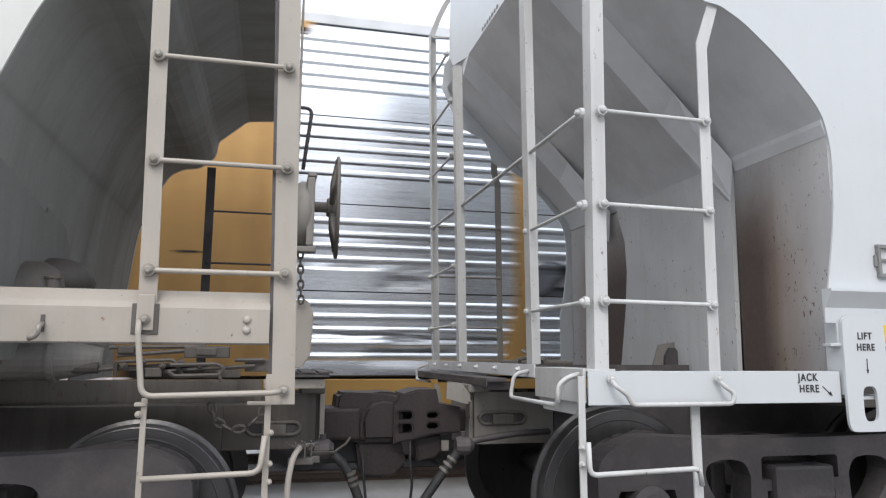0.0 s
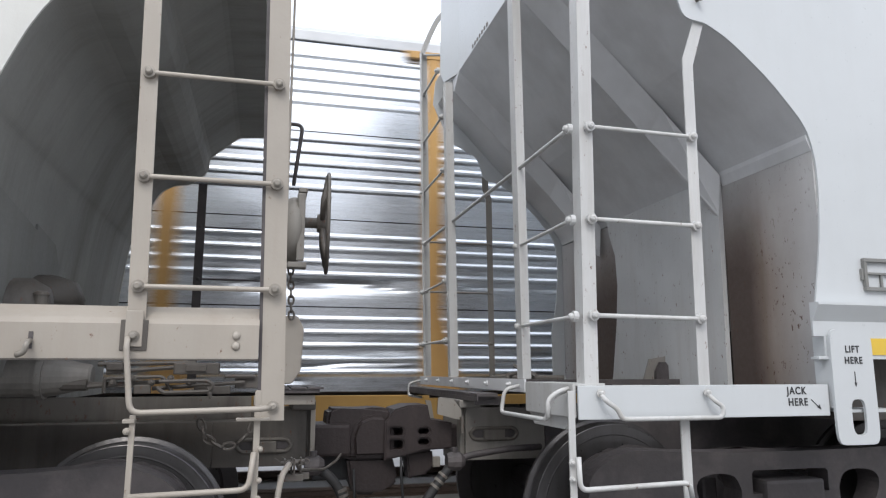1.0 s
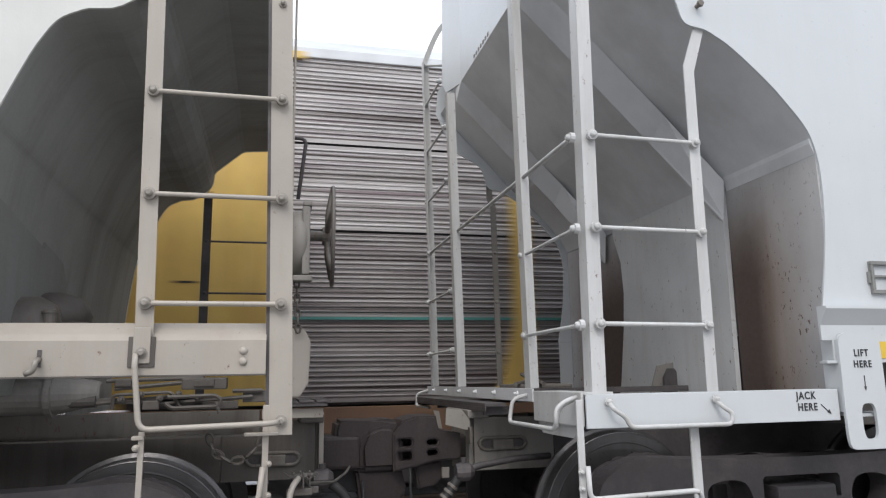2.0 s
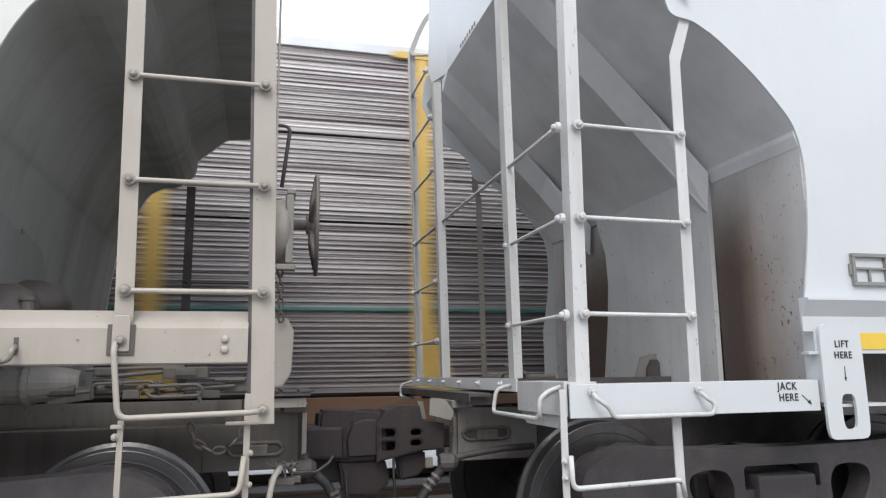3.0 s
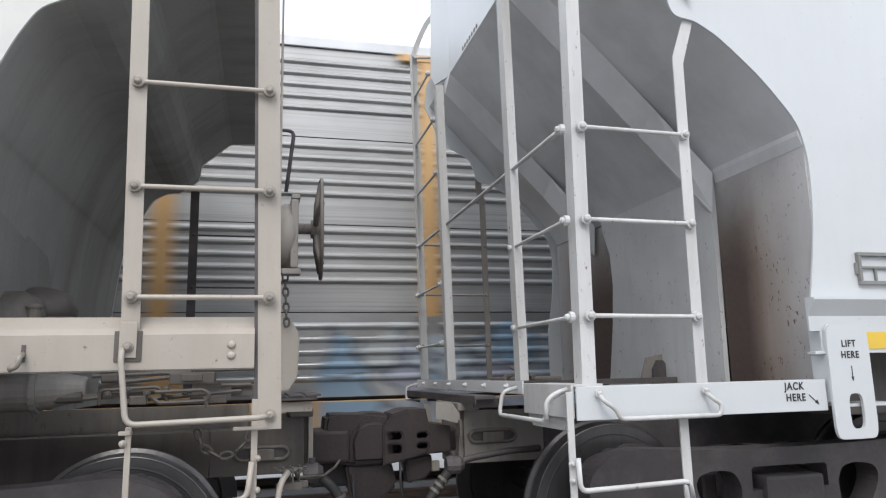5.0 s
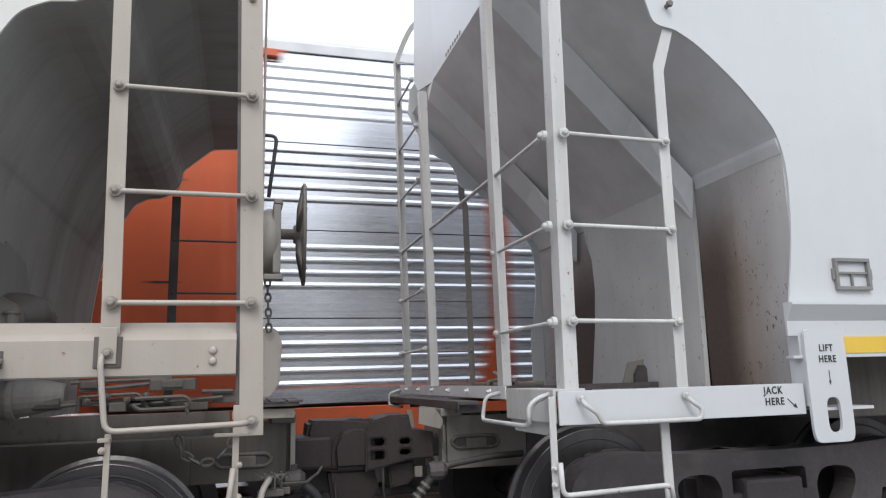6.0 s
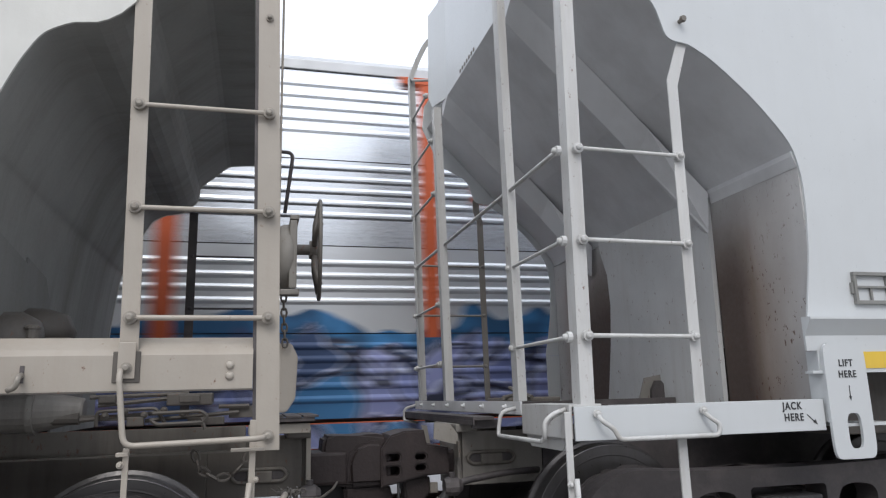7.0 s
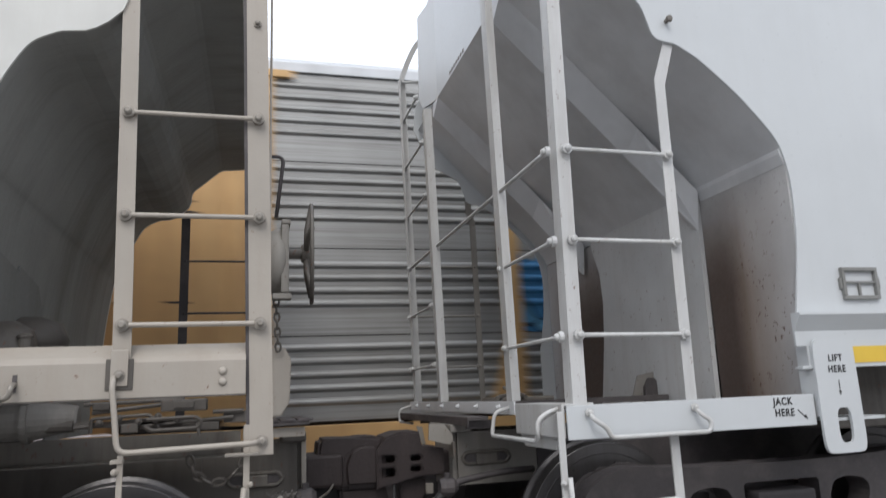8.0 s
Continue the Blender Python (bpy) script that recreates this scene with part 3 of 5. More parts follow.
# ---- near cars: sills, ladders ----
def right_details(car, top):
    # side sill with its lip
    bm = solid(B(), car.p(-0.044, -0.002, 1.112), car.p(1.295, 0.012, 1.2615), 0.003)
    solid(bm, car.p(0.0, 0.012, 1.2515), car.p(1.295, 0.12, 1.2615))
    solid(bm, car.p(0.0, 0.012, 1.112), car.p(1.295, 0.10, 1.122))
    sill = part("side_sill", bm, M_WHITE, top, "white side sill lettered with jacking marks")
    # upper side rail
    bm = B()
    prism(bm, [(0.0, 1.50), (0.0, 1.575), (-0.05, 1.655), (-0.05, 1.667), (0.013, 1.669), (0.013, 1.50)], car.x(1.24), car.x(15.2), "x")
    solid(bm, car.p(1.30, 0.0, 1.40), car.p(15.2, 0.012, 1.50))
    solid(bm, car.p(1.30, 0.0, 1.388), car.p(15.2, 0.10, 1.40))
    solid(bm, car.p(1.215, 3.258, 1.13), car.p(15.2, 3.270, 1.668))
    part("side_rail", bm, M_WHITE, top)
    bm = solid(B(), car.p(1.575, -0.004, 1.408), car.p(2.6, 0.0, 1.492))
    part("reflective_stripe", bm, M_YELLOW_TAPE, top, "yellow reflective stripe")
    bm = solid(B(), car.p(1.40, 0.0, 1.125), car.p(1.72, 0.18, 1.14))
    part("jacking_shelf", bm, M_WHITE, top)
    # lift plate with a slot through it
    x0, x1, z0, z1 = car.x(1.305), car.x(1.555), 0.972, 1.535
    cx = (x0 + x1) / 2
    outer, inner = [], []
    n = 40
    for k in range(n):
        a = 2 * math.pi * k / n
        ca, sa = math.cos(a), math.sin(a)
        def se(hw, hh, e):
            return math.copysign(abs(ca) ** e, ca) * hw, math.copysign(abs(sa) ** e, sa) * hh
        ox, oz = se((x1 - x0) / 2, (z1 - z0) / 2, 0.22)
        ix, iz = se(0.042, 0.085, 0.55)
        outer.append((cx + ox, (z0 + z1) / 2 + oz)), inner.append((cx + 0.01 + ix, 1.105 + iz))
    bm = B()
    loops = []
    for y in (-0.03, -0.014):
        loops.append(([bm.verts.new((x, y, z)) for x, z in outer], [bm.verts.new((x, y, z)) for x, z in inner]))
    (fo, fi), (bo, bi) = loops
    for k in range(n):
        j = (k + 1) % n
        bm.faces.new((fo[k], fo[j], fi[j], fi[k])), bm.faces.new((bo[k], bi[k], bi[j], bo[j]))
        bm.faces.new((fo[k], bo[k], bo[j], fo[j])), bm.faces.new((fi[k], fi[j], bi[j], bi[k]))
    plate = part("lift_plate", bm, M_WHITE, top, "white rounded lifting plate with an oval slot")
    bm = solid(B(), car.p(1.31, -0.014, 1.15), car.p(1.325, 0.09, 1.50))
    solid(bm, car.p(1.25, -0.01, 1.385), car.p(1.33, 0.03, 1.40), 0.003)
    part("bracket", bm, M_WHITE, top)
    # underframe behind the side rail
    part("underframe", solid(B(), car.p(1.70, 0.30, 1.06), car.p(15.0, 2.97, 1.60), 0.01), M_GRIME, top)
    # ladders
    lad = M_WHITE_LADDER
    ladder_stile(top, lad, car, 0.0045, 0.0745, 0.03, 1.2625, 4.5, 0.078, 1, 0.0135)
    bm = prism(B(), car.line([(0.586, 1.2625), (0.645, 1.2625), (0.664, 2.88), (0.739, 3.115), (0.734, 3.138), (0.700, 3.142), (0.682, 3.125), (0.606, 2.91)]), 0.018, 0.026)
    part("stile", bm, lad, top)
    for z in (1.58, 2.035, 2.492, 2.95, 3.41, 3.87):
        if z < 2.8:
            rung(top, lad, car.p(0.047 + 0.0155 * (z - 1.58), 0.0, z), car.p(0.607 + 0.0155 * (z - 1.58), 0.0, z - 0.006))
    for z in (3.41, 3.87):
        rung(top, lad, car.p(0.047 + 0.0155 * (z - 1.58), 0.0, z), car.p(0.61, 0.0, z))
    # end ladders
    for y, u0, u1, back, by, z1 in ((0.70, -0.043, 0.006, 0.095, -0.010, 4.45), (2.19, -0.062, 0.000, 0.080, -0.018, 3.62)):
        bm = upright(car, [(u0, y + 0.008), (u1, y + 0.008), (u1, y + 0.016), (u0 + 0.008, y + 0.016), (u0 + 0.008, y + back), (u0, y + back)], 1.286, z1)
        part("stile", lean(bm, car, by), lad, top)
    bm = upright(car, [(-0.03, 3.20), (-0.022, 3.20), (-0.022, 3.262), (0.04, 3.262), (0.04, 3.27), (-0.03, 3.27)], 1.286, 4.36)
    part("stile", lean(bm, car, -0.018), lad, top)
    for z in (1.575, 2.03):
        rung(top, lad, car.p(-0.035, 0.03, z), car.p(-0.035, 0.76, z), 0.010, "x")
    rung(top, lad, car.p(-0.035, 0.03, 2.48), car.p(-0.035, 3.20, 2.48), 0.012, "x")
    for z, y in ((1.565, 2.42), (2.035, 2.42), (2.97, 2.48), (3.457, 2.55), (3.94, 2.70)):
        rung(top, lad, car.p(-0.038, y, z), car.p(-0.038, 3.255, z), 0.010, "x")
    # brace at the far upper corner
    arc = smooth_curve([(-0.083, 4.352), (-0.01, 4.555), (0.063, 4.713), (0.125, 4.80)], 4)
    bm = prism(B(), car.line(arc + [(u + 0.045, z - 0.02) for u, z in reversed(arc)]), 3.225, 3.235)
    tube(bm, [car.p(-0.05, 3.23, 4.33), car.p(0.12, 3.19, 4.33)], 0.012, 6)
    part("brace", bm, lad, top)
    # side ladder on the far side, darker than the white near one
    bm = prism(B(), car.line([(0.595, 1.27), (0.645, 1.27), (0.632, 2.95), (0.60, 3.05), (0.60, 3.16), (0.54, 3.16), (0.54, 3.05), (0.575, 2.95)]), 3.262, 3.272)
    part("stile", bm, M_DUSTY, top)
    for z in (1.58, 2.045, 2.51):
        rung(top, M_DUSTY, car.p(0.0, 3.28, z), car.p(0.61, 3.28, z), 0.010)
        # end sill
    bm = solid(B(), car.p(-0.06, 0.02, 1.12), car.p(-0.045, 0.62, 1.272), 0.003)
    solid(bm, car.p(-0.045, 0.02, 1.262), car.p(0.10, 0.62, 1.272))
    prism(bm, [(0.10, 1.12), (0.62, 1.12), (0.55, 1.06), (0.16, 1.06)], car.x(-0.04), car.x(-0.02), "x")
    part("end_sill", bm, M_WHITE_LADDER, top, "scuffed white end sill")
    bm = solid(B(), car.p(-0.065, 0.62, 1.215), car.p(-0.055, 3.25, 1.285), 0.002)
    solid(bm, car.p(-0.055, 0.62, 1.215), car.p(0.02, 3.25, 1.225))
    for k in range(6):
        bolt(bm, car.p(-0.066, 0.85 + k * 0.42, 1.255), "x", 0.016)
    part("end_rail", bm, M_GREY_UNDER, top)
    bm = B()
    solid(bm, car.p(-0.20, 1.05, 1.178), car.p(-0.07, 3.05, 1.20), 0.004)
    solid(bm, car.p(-0.20, 1.05, 1.15), car.p(-0.19, 3.05, 1.18), 0.004)
    for k in range(4):
        solid(bm, car.p(-0.19, 1.1 + k * 0.6, 1.13), car.p(-0.03, 1.13 + k * 0.6, 1.179))
    part("end_platform", bm, M_DARK, top, "dark steel end platform")
    # hand holds
    h = lambda pts, r=0.011: part("handhold", tube(B(), rounded(pts, 0.035), r, 8), lad, top, smooth=True)
    h([car.p(0.06, -0.02, 1.225), car.p(0.06, -0.055, 1.20), car.p(0.12, -0.055, 1.16), car.p(0.14, -0.055, 1.116), car.p(0.65, -0.055, 1.116), car.p(0.66, -0.055, 1.165), car.p(0.62, -0.05, 1.19), car.p(0.60, -0.02, 1.225)])
    h([car.p(-0.065, 0.05, 1.25), car.p(-0.12, 0.05, 1.235), car.p(-0.17, 0.05, 1.20), car.p(-0.17, 0.05, 1.12)])
    h([car.p(-0.065, 0.70, 1.25), car.p(-0.15, 0.70, 1.23), car.p(-0.17, 0.70, 1.11), car.p(-0.17, 0.07, 1.11), car.p(-0.15, 0.06, 1.21), car.p(-0.065, 0.06, 1.245)])
    h([car.p(-0.065, 3.22, 1.25), car.p(-0.17, 3.22, 1.22), car.p(-0.17, 3.22, 1.12), car.p(-0.17, 2.7, 1.12)])
    for u in (0.06, 0.605):
        part("bolt", bolt(B(), car.p(u, -0.012, 1.228)), lad, top)
    # sill step
    bm = solid(B(), car.p(-0.092, 0.0, 0.50), car.p(-0.060, 0.012, 1.24), 0.003)
    for z in (0.93, 0.86):
        bolt(bm, car.p(-0.085, 0.0, z), "y", 0.014)
    part("step_hanger", bm, lad, top)
    bm = solid(B(), car.p(0.505, 0.06, 0.50), car.p(0.552, 0.072, 1.115), 0.003)
    part("step_hanger", bm, lad, top)
    for z in (0.815, 0.44):
        h([car.p(-0.06, -0.02, z + 0.14), car.p(-0.055, -0.02, z), car.p(0.495, 0.0, z + 0.01), car.p(0.525, 0.03, z - 0.07)], 0.012)
    # small gusset plate with a slot beside the centre sill
    bm = prism(B(), car.line([(1.10, 1.18), (1.18, 1.41), (1.42, 1.45), (1.46, 1.18)]), 1.475, 1.485)
    part("gusset", bm, M_DUSTY, top)
    bm = prism(B(), car.line([(1.205, 1.20), (1.215, 1.33), (1.25, 1.39), (1.29, 1.39), (1.32, 1.35), (1.30, 1.20)]), 1.44, 1.47)
    part("slot", bm, M_DARK, top)
    bm = solid(B(), car.p(0.05, 1.30, 1.24), car.p(1.3, 1.36, 1.275))
    part("cross_angle", bm, M_DARK, top)
    bm = B()
    for k in range(3):
        tube(bm, [car.p(0.15 + 0.1 * k, 1.5, 1.30), car.p(0.55 - 0.05 * k, 2.2, 1.33 + 0.02 * k)], 0.015, 6)
    solid(bm, car.p(0.2, 1.6, 1.27), car.p(0.6, 2.0, 1.30), 0.01)
    part("brake_lever", bm, M_STEEL, top)
    # recessed latch box on the side
    bm = B()
    x0, x1, z0, z1 = car.x(1.570), car.x(1.800), 1.735, 1.905
    solid(bm, (x0, -0.022, z0), (x1, 0.0, z0 + 0.02), 0.003), solid(bm, (x0, -0.022, z1 - 0.02), (x1, 0.0, z1), 0.003)
    for x in (x0, x1 - 0.018):
        solid(bm, (x, -0.022, z0 + 0.0202), (x + 0.018, 0.0, z1 - 0.0202), 0.003)
    solid(bm, (x0 + 0.0182, -0.016, z0 + 0.085), (x1 - 0.0182, -0.002, z0 + 0.097), 0.002)
    solid(bm, (x0 + 0.105, -0.014, z0 + 0.0202), (x0 + 0.117, -0.002, z0 + 0.0848), 0.002)
    solid(bm, (x0 - 0.014, -0.015, 1.79), (x0 - 0.0002, 0, 1.85), 0.003), solid(bm, (x1 + 0.0002, -0.015, 1.79), (x1 + 0.014, 0, 1.85), 0.003)
    part("placard_holder", bm, M_WEB_DULL, top, "grey metal placard holder")
    bm = lathe(B(), [(0.012, 0), (0.012, -0.03), (0.02, -0.03), (0.016, -0.045)], car.p(0.70, 0, 3.24), "y", 8)
    part("bolt", bm, M_STEEL, top)
    return sill, plate


sill_right, lift_plate = right_details(RIGHT, hopper_right)


def left_details(car, top):
    m = M_TAN
    # side sill, a formed channel with a slanted top
    bm = prism(B(), [(0.0, 1.375), (0.0, 1.51), (0.025, 1.535), (0.09, 1.585), (0.11, 1.585), (0.11, 1.575), (0.035, 1.522), (0.012, 1.505), (0.012, 1.385), (0.10, 1.385), (0.10, 1.375)], car.x(0.115), car.x(14.0), "x")
    sill = part("side_sill", bm, m, top, "tan pressed-steel side sill with rivets")
    for z in (1.467, 1.425):
        part("rivet", lathe(B(), [(0.017, 0.0), (0.015, -0.008), (0.008, -0.013)], car.p(0.204, 0, z), "y", 14), m, sill, smooth=True)
    # added dark strip: the shadow line and grime along the sill's lower edge
    part("sill_edge_shade", solid(B(), car.p(0.115, -0.0015, 1.3685), car.p(14.0, 0.06, 1.3745)), M_GRIME, sill)
    bm = tube(B(), rounded([car.p(0.950, 0.0, 1.44), car.p(0.950, -0.04, 1.43), car.p(0.955, -0.04, 1.395), car.p(0.985, -0.03, 1.385)], 0.015), 0.011)
    part("rope_hook", bm, M_BOLT, top, smooth=True)
    bm = solid(B(), car.p(0.942, -0.004, 1.41), car.p(0.957, 0.002, 1.475))
    part("slot", bm, M_DARK, sill)
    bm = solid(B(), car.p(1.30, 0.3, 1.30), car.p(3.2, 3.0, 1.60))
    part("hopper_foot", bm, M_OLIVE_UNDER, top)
    # ladder
    ladder_stile(top, m, car, 0.012, 0.104, 0.03, 1.13, 4.45, 0.06, -1)
    # added dark strip: colours in the shaded gap between sill end and stile
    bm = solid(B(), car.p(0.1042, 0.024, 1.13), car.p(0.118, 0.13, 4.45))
    part("stile_gap_strip", lean(bm, car), M_DARK, top)
    ladder_stile(top, m, car, 0.552, 0.621, 0.02, 1.45, 3.14, 0.05, -1)
    bm = solid(B(), car.p(0.538, -0.006, 1.405), car.p(0.638, 0.006, 1.525), 0.003)
    part("stile_foot", bm, M_GRIME, top)
    part("stile_toe", solid(B(), car.p(0.556, -0.012, 1.42), car.p(0.62, -0.004, 1.56), 0.003), M_TAN, top)
    for z in (1.657, 2.107, 2.553):
        rung(top, m, car.p(0.060 + 0.019 * (z - 1.65), 0.0, z), car.p(0.587 + 0.019 * (z - 1.65), 0.0, z), m_bolt=M_BOLT)
    h = lambda pts, r=0.0115, n="handhold", mm=m: part(n, tube(B(), rounded(pts, 0.04), r, 8), mm, top, smooth=True)
    h([car.p(0.605, -0.02, 1.455), car.p(0.605, -0.04, 1.42), car.p(0.575, -0.05, 1.17), car.p(0.09, -0.05, 1.18), car.p(0.06, -0.02, 1.183)])
    part("bolt", bolt(B(), car.p(0.587, -0.008, 1.461), r=0.022), M_BOLT, top)
    part("bolt", bolt(B(), car.p(0.049, 0.022, 1.185), r=0.025), M_BOLT, top)
    part("bolt", bolt(B(), car.p(0.086, 0.022, 3.02), r=0.018), M_BOLT, top)
    # lower step
    bm = solid(B(), car.p(0.560, 0.0, 0.45), car.p(0.582, 0.012, 1.16), 0.003)
    solid(bm, car.p(0.56, -0.012, 1.13), car.p(0.605, 0.03, 1.145), 0.003)
    for z in (1.10, 0.77):
        bolt(bm, car.p(0.588, 0.0, z), "y", 0.014)
    part("step_hanger", bm, m, top)
    bm = solid(B(), car.p(0.095, 0.02, 0.45), car.p(0.12, 0.032, 1.25), 0.003)
    for z in (1.02, 0.90, 0.83):
        bolt(bm, car.p(0.092, 0.02, z), "y", 0.012)
    solid(bm, car.p(0.06, 0.0, 1.13), car.p(0.19, 0.05, 1.142), 0.003)
    part("step_hanger", bm, m, top)
    for z in (0.86, 0.45):
        h([car.p(0.565, -0.01, z), car.p(0.13, -0.01, z + 0.01), car.p(0.115, 0.0, z + 0.15)], 0.0115, "step_bar")
    # far side ladder of the same end, much darker than the tan near one
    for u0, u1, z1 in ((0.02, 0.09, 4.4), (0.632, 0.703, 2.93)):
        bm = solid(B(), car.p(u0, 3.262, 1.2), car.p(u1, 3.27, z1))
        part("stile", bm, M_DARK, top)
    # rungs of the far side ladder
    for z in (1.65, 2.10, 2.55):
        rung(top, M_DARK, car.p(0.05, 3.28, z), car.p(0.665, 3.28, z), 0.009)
    # end post
    bm = solid(B(), car.p(0.01, 0.40, 1.2), car.p(0.02, 0.50, 4.45))
    part("end_post", bm, M_TAN, top)
    # under-sill brake gear
    bm = solid(B(), car.p(0.15, 1.18, 1.055), car.p(9.0, 1.19, 1.19), 0.003)
    solid(bm, car.p(0.15, 1.10, 1.055), car.p(9.0, 1.18, 1.065))
    part("centre_sill_flange", bm, M_STEEL, top, "dusty tan centre sill side")
    bm = lathe(B(), [(0.05, -0.69), (0.06, -0.70), (0.07, -0.75), (0.095, -0.86), (0.10, -0.90), (0.115, -0.90), (0.115, -0.93), (0.10, -0.93), (0.10, -1.35)], (0.0, 0.95, 1.30), "x", 20)
    part("brake_cylinder", bm, M_DUSTY, top, "grey brake cylinder", smooth=False)
    bm = B()
    for (a, za), (b, zb) in (((-0.70, 1.25), (-0.30, 1.28)), ((-0.62, 1.32), (-0.25, 1.35)), ((-0.66, 1.36), (-0.2, 1.37)), ((-0.40, 1.24), (0.05, 1.27)), ((-0.05, 1.30), (0.1, 1.30))):
        tube(bm, [(a, 0.9, za), (b, 0.92, zb)], 0.012, 6)
    solid(bm, (-0.30, 0.86, 1.31), (-0.08, 0.98, 1.37), 0.008), solid(bm, (-0.24, 0.85, 1.325), (-0.14, 0.87, 1.36), 0.004)
    solid(bm, (-0.62, 0.88, 1.33), (-0.54, 0.95, 1.37), 0.008)
    solid(bm, (-0.70, 0.90, 1.245), (-0.42, 0.915, 1.275), 0.004), solid(bm, (-0.48, 0.86, 1.215), (-0.40, 0.88, 1.26), 0.006)
    solid(bm, (0.0, 0.93, 1.24), (0.14, 0.945, 1.30), 0.004), solid(bm, (-0.20, 0.90, 1.21), (-0.02, 0.915, 1.25), 0.004)
    tube(bm, rounded([(-0.36, 0.85, 1.275), (-0.13, 0.85, 1.28), (-0.10, 0.85, 1.255), (-0.12, 0.85, 1.225), (-0.34, 0.85, 1.22), (-0.37, 0.85, 1.245)], 0.02), 0.011, 6)
    tube(bm, [(-0.13, 0.85, 1.25), (-0.11, 0.85, 1.19)], 0.010, 6)
    tube(bm, [(-0.70, 0.90, 1.26), (-0.95, 0.92, 1.26)], 0.03, 10)
    tube(bm, rounded([(-0.62, 0.88, 1.22), (-0.62, 0.88, 1.29), (-0.35, 0.88, 1.30), (-0.3, 0.88, 1.22)], 0.02), 0.010, 6)
    for k in range(5):
        bolt(bm, (-0.58 + 0.09 * k, 0.87, 1.27 + 0.02 * (k % 2)), "y", 0.018)
    part("brake_rigging", bm, M_GRIME, top, "rusty brake levers and rods")
    bm = chain(B(), [(-0.17, 1.05, 1.07), (-0.14, 1.05, 0.98), (-0.06, 1.05, 0.93), (0.02, 1.05, 0.94), (0.08, 1.05, 1.00), (0.12, 1.05, 1.07)], 0.008, 0.034)
    part("slack_chain", bm, M_GRIME, top)
    # valve body and reservoir above the sill
    bm = lathe(B(), [(0.02, -0.20), (0.17, -0.20), (0.19, -0.12), (0.15, -0.03), (0.06, 0.0), (0.01, 0.005)], (-0.98, 1.1, 1.82), "z", 20)
    solid(bm, (-1.2, 0.9, 1.55), (-0.75, 1.3, 1.66), 0.03)
    part("relay_valve", bm, M_GRIME, top, smooth=True)
    bm = lathe(B(), [(0.03, 0), (0.03, 0.09), (0.036, 0.09), (0.036, 0.10), (0.02, 0.11)], (-0.86, 0.6, 1.58), "z", 14)
    part("pipe_plug", bm, M_STEEL, top)
    bm = lathe(B(), [(0.15, -0.6), (0.16, -0.55), (0.16, 0.35), (0.12, 0.42), (0.02, 0.44)], (-1.28, 0.7, 1.60), "x", 20)
    part("air_reservoir", bm, M_GRIME, top, smooth=True)
    # hand brake: housing, wheel, chain, bracket
    hb = part("brake_housing", lathe(B(), [(0.02, 0.0), (0.13, 0.0), (0.17, 0.03), (0.185, 0.06), (0.185, 0.09), (0.15, 0.12), (0.02, 0.12)], (0.20, 0.92, 2.09), "x", 28), M_CAST, top, "grey hand brake gear housing", smooth=True)
    bm = solid(B(), (0.285, 0.76, 1.90), (0.325, 0.79, 2.27), 0.008)
    solid(bm, (0.287, 0.766, 2.275), (0.335, 0.95, 2.30), 0.006), solid(bm, (0.24, 0.76, 1.865), (0.34, 0.84, 1.895), 0.006)
    part("housing_bracket", bm, M_CAST, hb)
    bm = lathe(B(), [(0.03, 0.30), (0.03, 0.40), (0.05, 0.40), (0.06, 0.43), (0.03, 0.45)], (0, 0.92, 2.14), "x", 16)
    part("brake_shaft", bm, M_STEEL, hb)
    bm = B()
    ring = [(0.455 + 0.0165 * math.cos(a), 0.92 + 0.275 * math.cos(a), 2.14 + 0.275 * math.sin(a)) for a in (2 * math.pi * k / 40 for k in range(41))]
    tube(bm, ring, 0.011, 8)
    for k in range(5):
        a = 2 * math.pi * k / 5 + 0.3
        tube(bm, [(0.425, 0.92, 2.14), (0.43 + 0.008 * math.cos(a), 0.92 + 0.14 * math.cos(a), 2.14 + 0.14 * math.sin(a)), (0.455 + 0.0165 * math.cos(a), 0.92 + 0.275 * math.cos(a), 2.14 + 0.275 * math.sin(a))], 0.016, 6)
    lathe(bm, [(0.05, 0.41), (0.06, 0.43), (0.03, 0.46)], (0, 0.92, 2.14), "x", 16)
    part("brake_wheel", bm, M_STEEL, hb, "dark hand brake wheel", smooth=True)
    bm = chain(B(), [(0.262, 0.85, 1.88), (0.275, 0.85, 1.60)], 0.006, 0.026)
    part("brake_chain", bm, M_GRIME, hb, "hanging rusty chain")
    bm = prism(B(), [(0.20, 1.26), (0.29, 1.26), (0.335, 1.33), (0.345, 1.55), (0.31, 1.62), (0.20, 1.62)], 0.88, 0.96)
    bmesh.ops.bevel(bm, geom=list(bm.edges), offset=0.006, segments=2, affect="EDGES")
    part("bell_crank_guard", bm, M_TAN, top)
    h([(0.20, 0.85, 2.68), (0.30, 0.85, 2.68), (0.26, 0.85, 2.33)], 0.0105, "release_lever", M_DARK)
    bm = B()
    for k in range(3):
        solid(bm, (0.20 + 0.09 * k, 0.9, 1.232), (0.28 + 0.09 * k, 1.6, 1.243), 0.002)
    solid(bm, (0.2, 0.91, 1.212), (0.44, 0.95, 1.231))
    part("brake_step", bm, M_DARK, top, "dark slatted brake step")
    bm = solid(B(), (0.10, 0.95, 1.15), (0.42, 0.97, 1.20), 0.004)
    part("end_angle", bm, M_TAN, top)


left_details(LEFT, hopper_left)


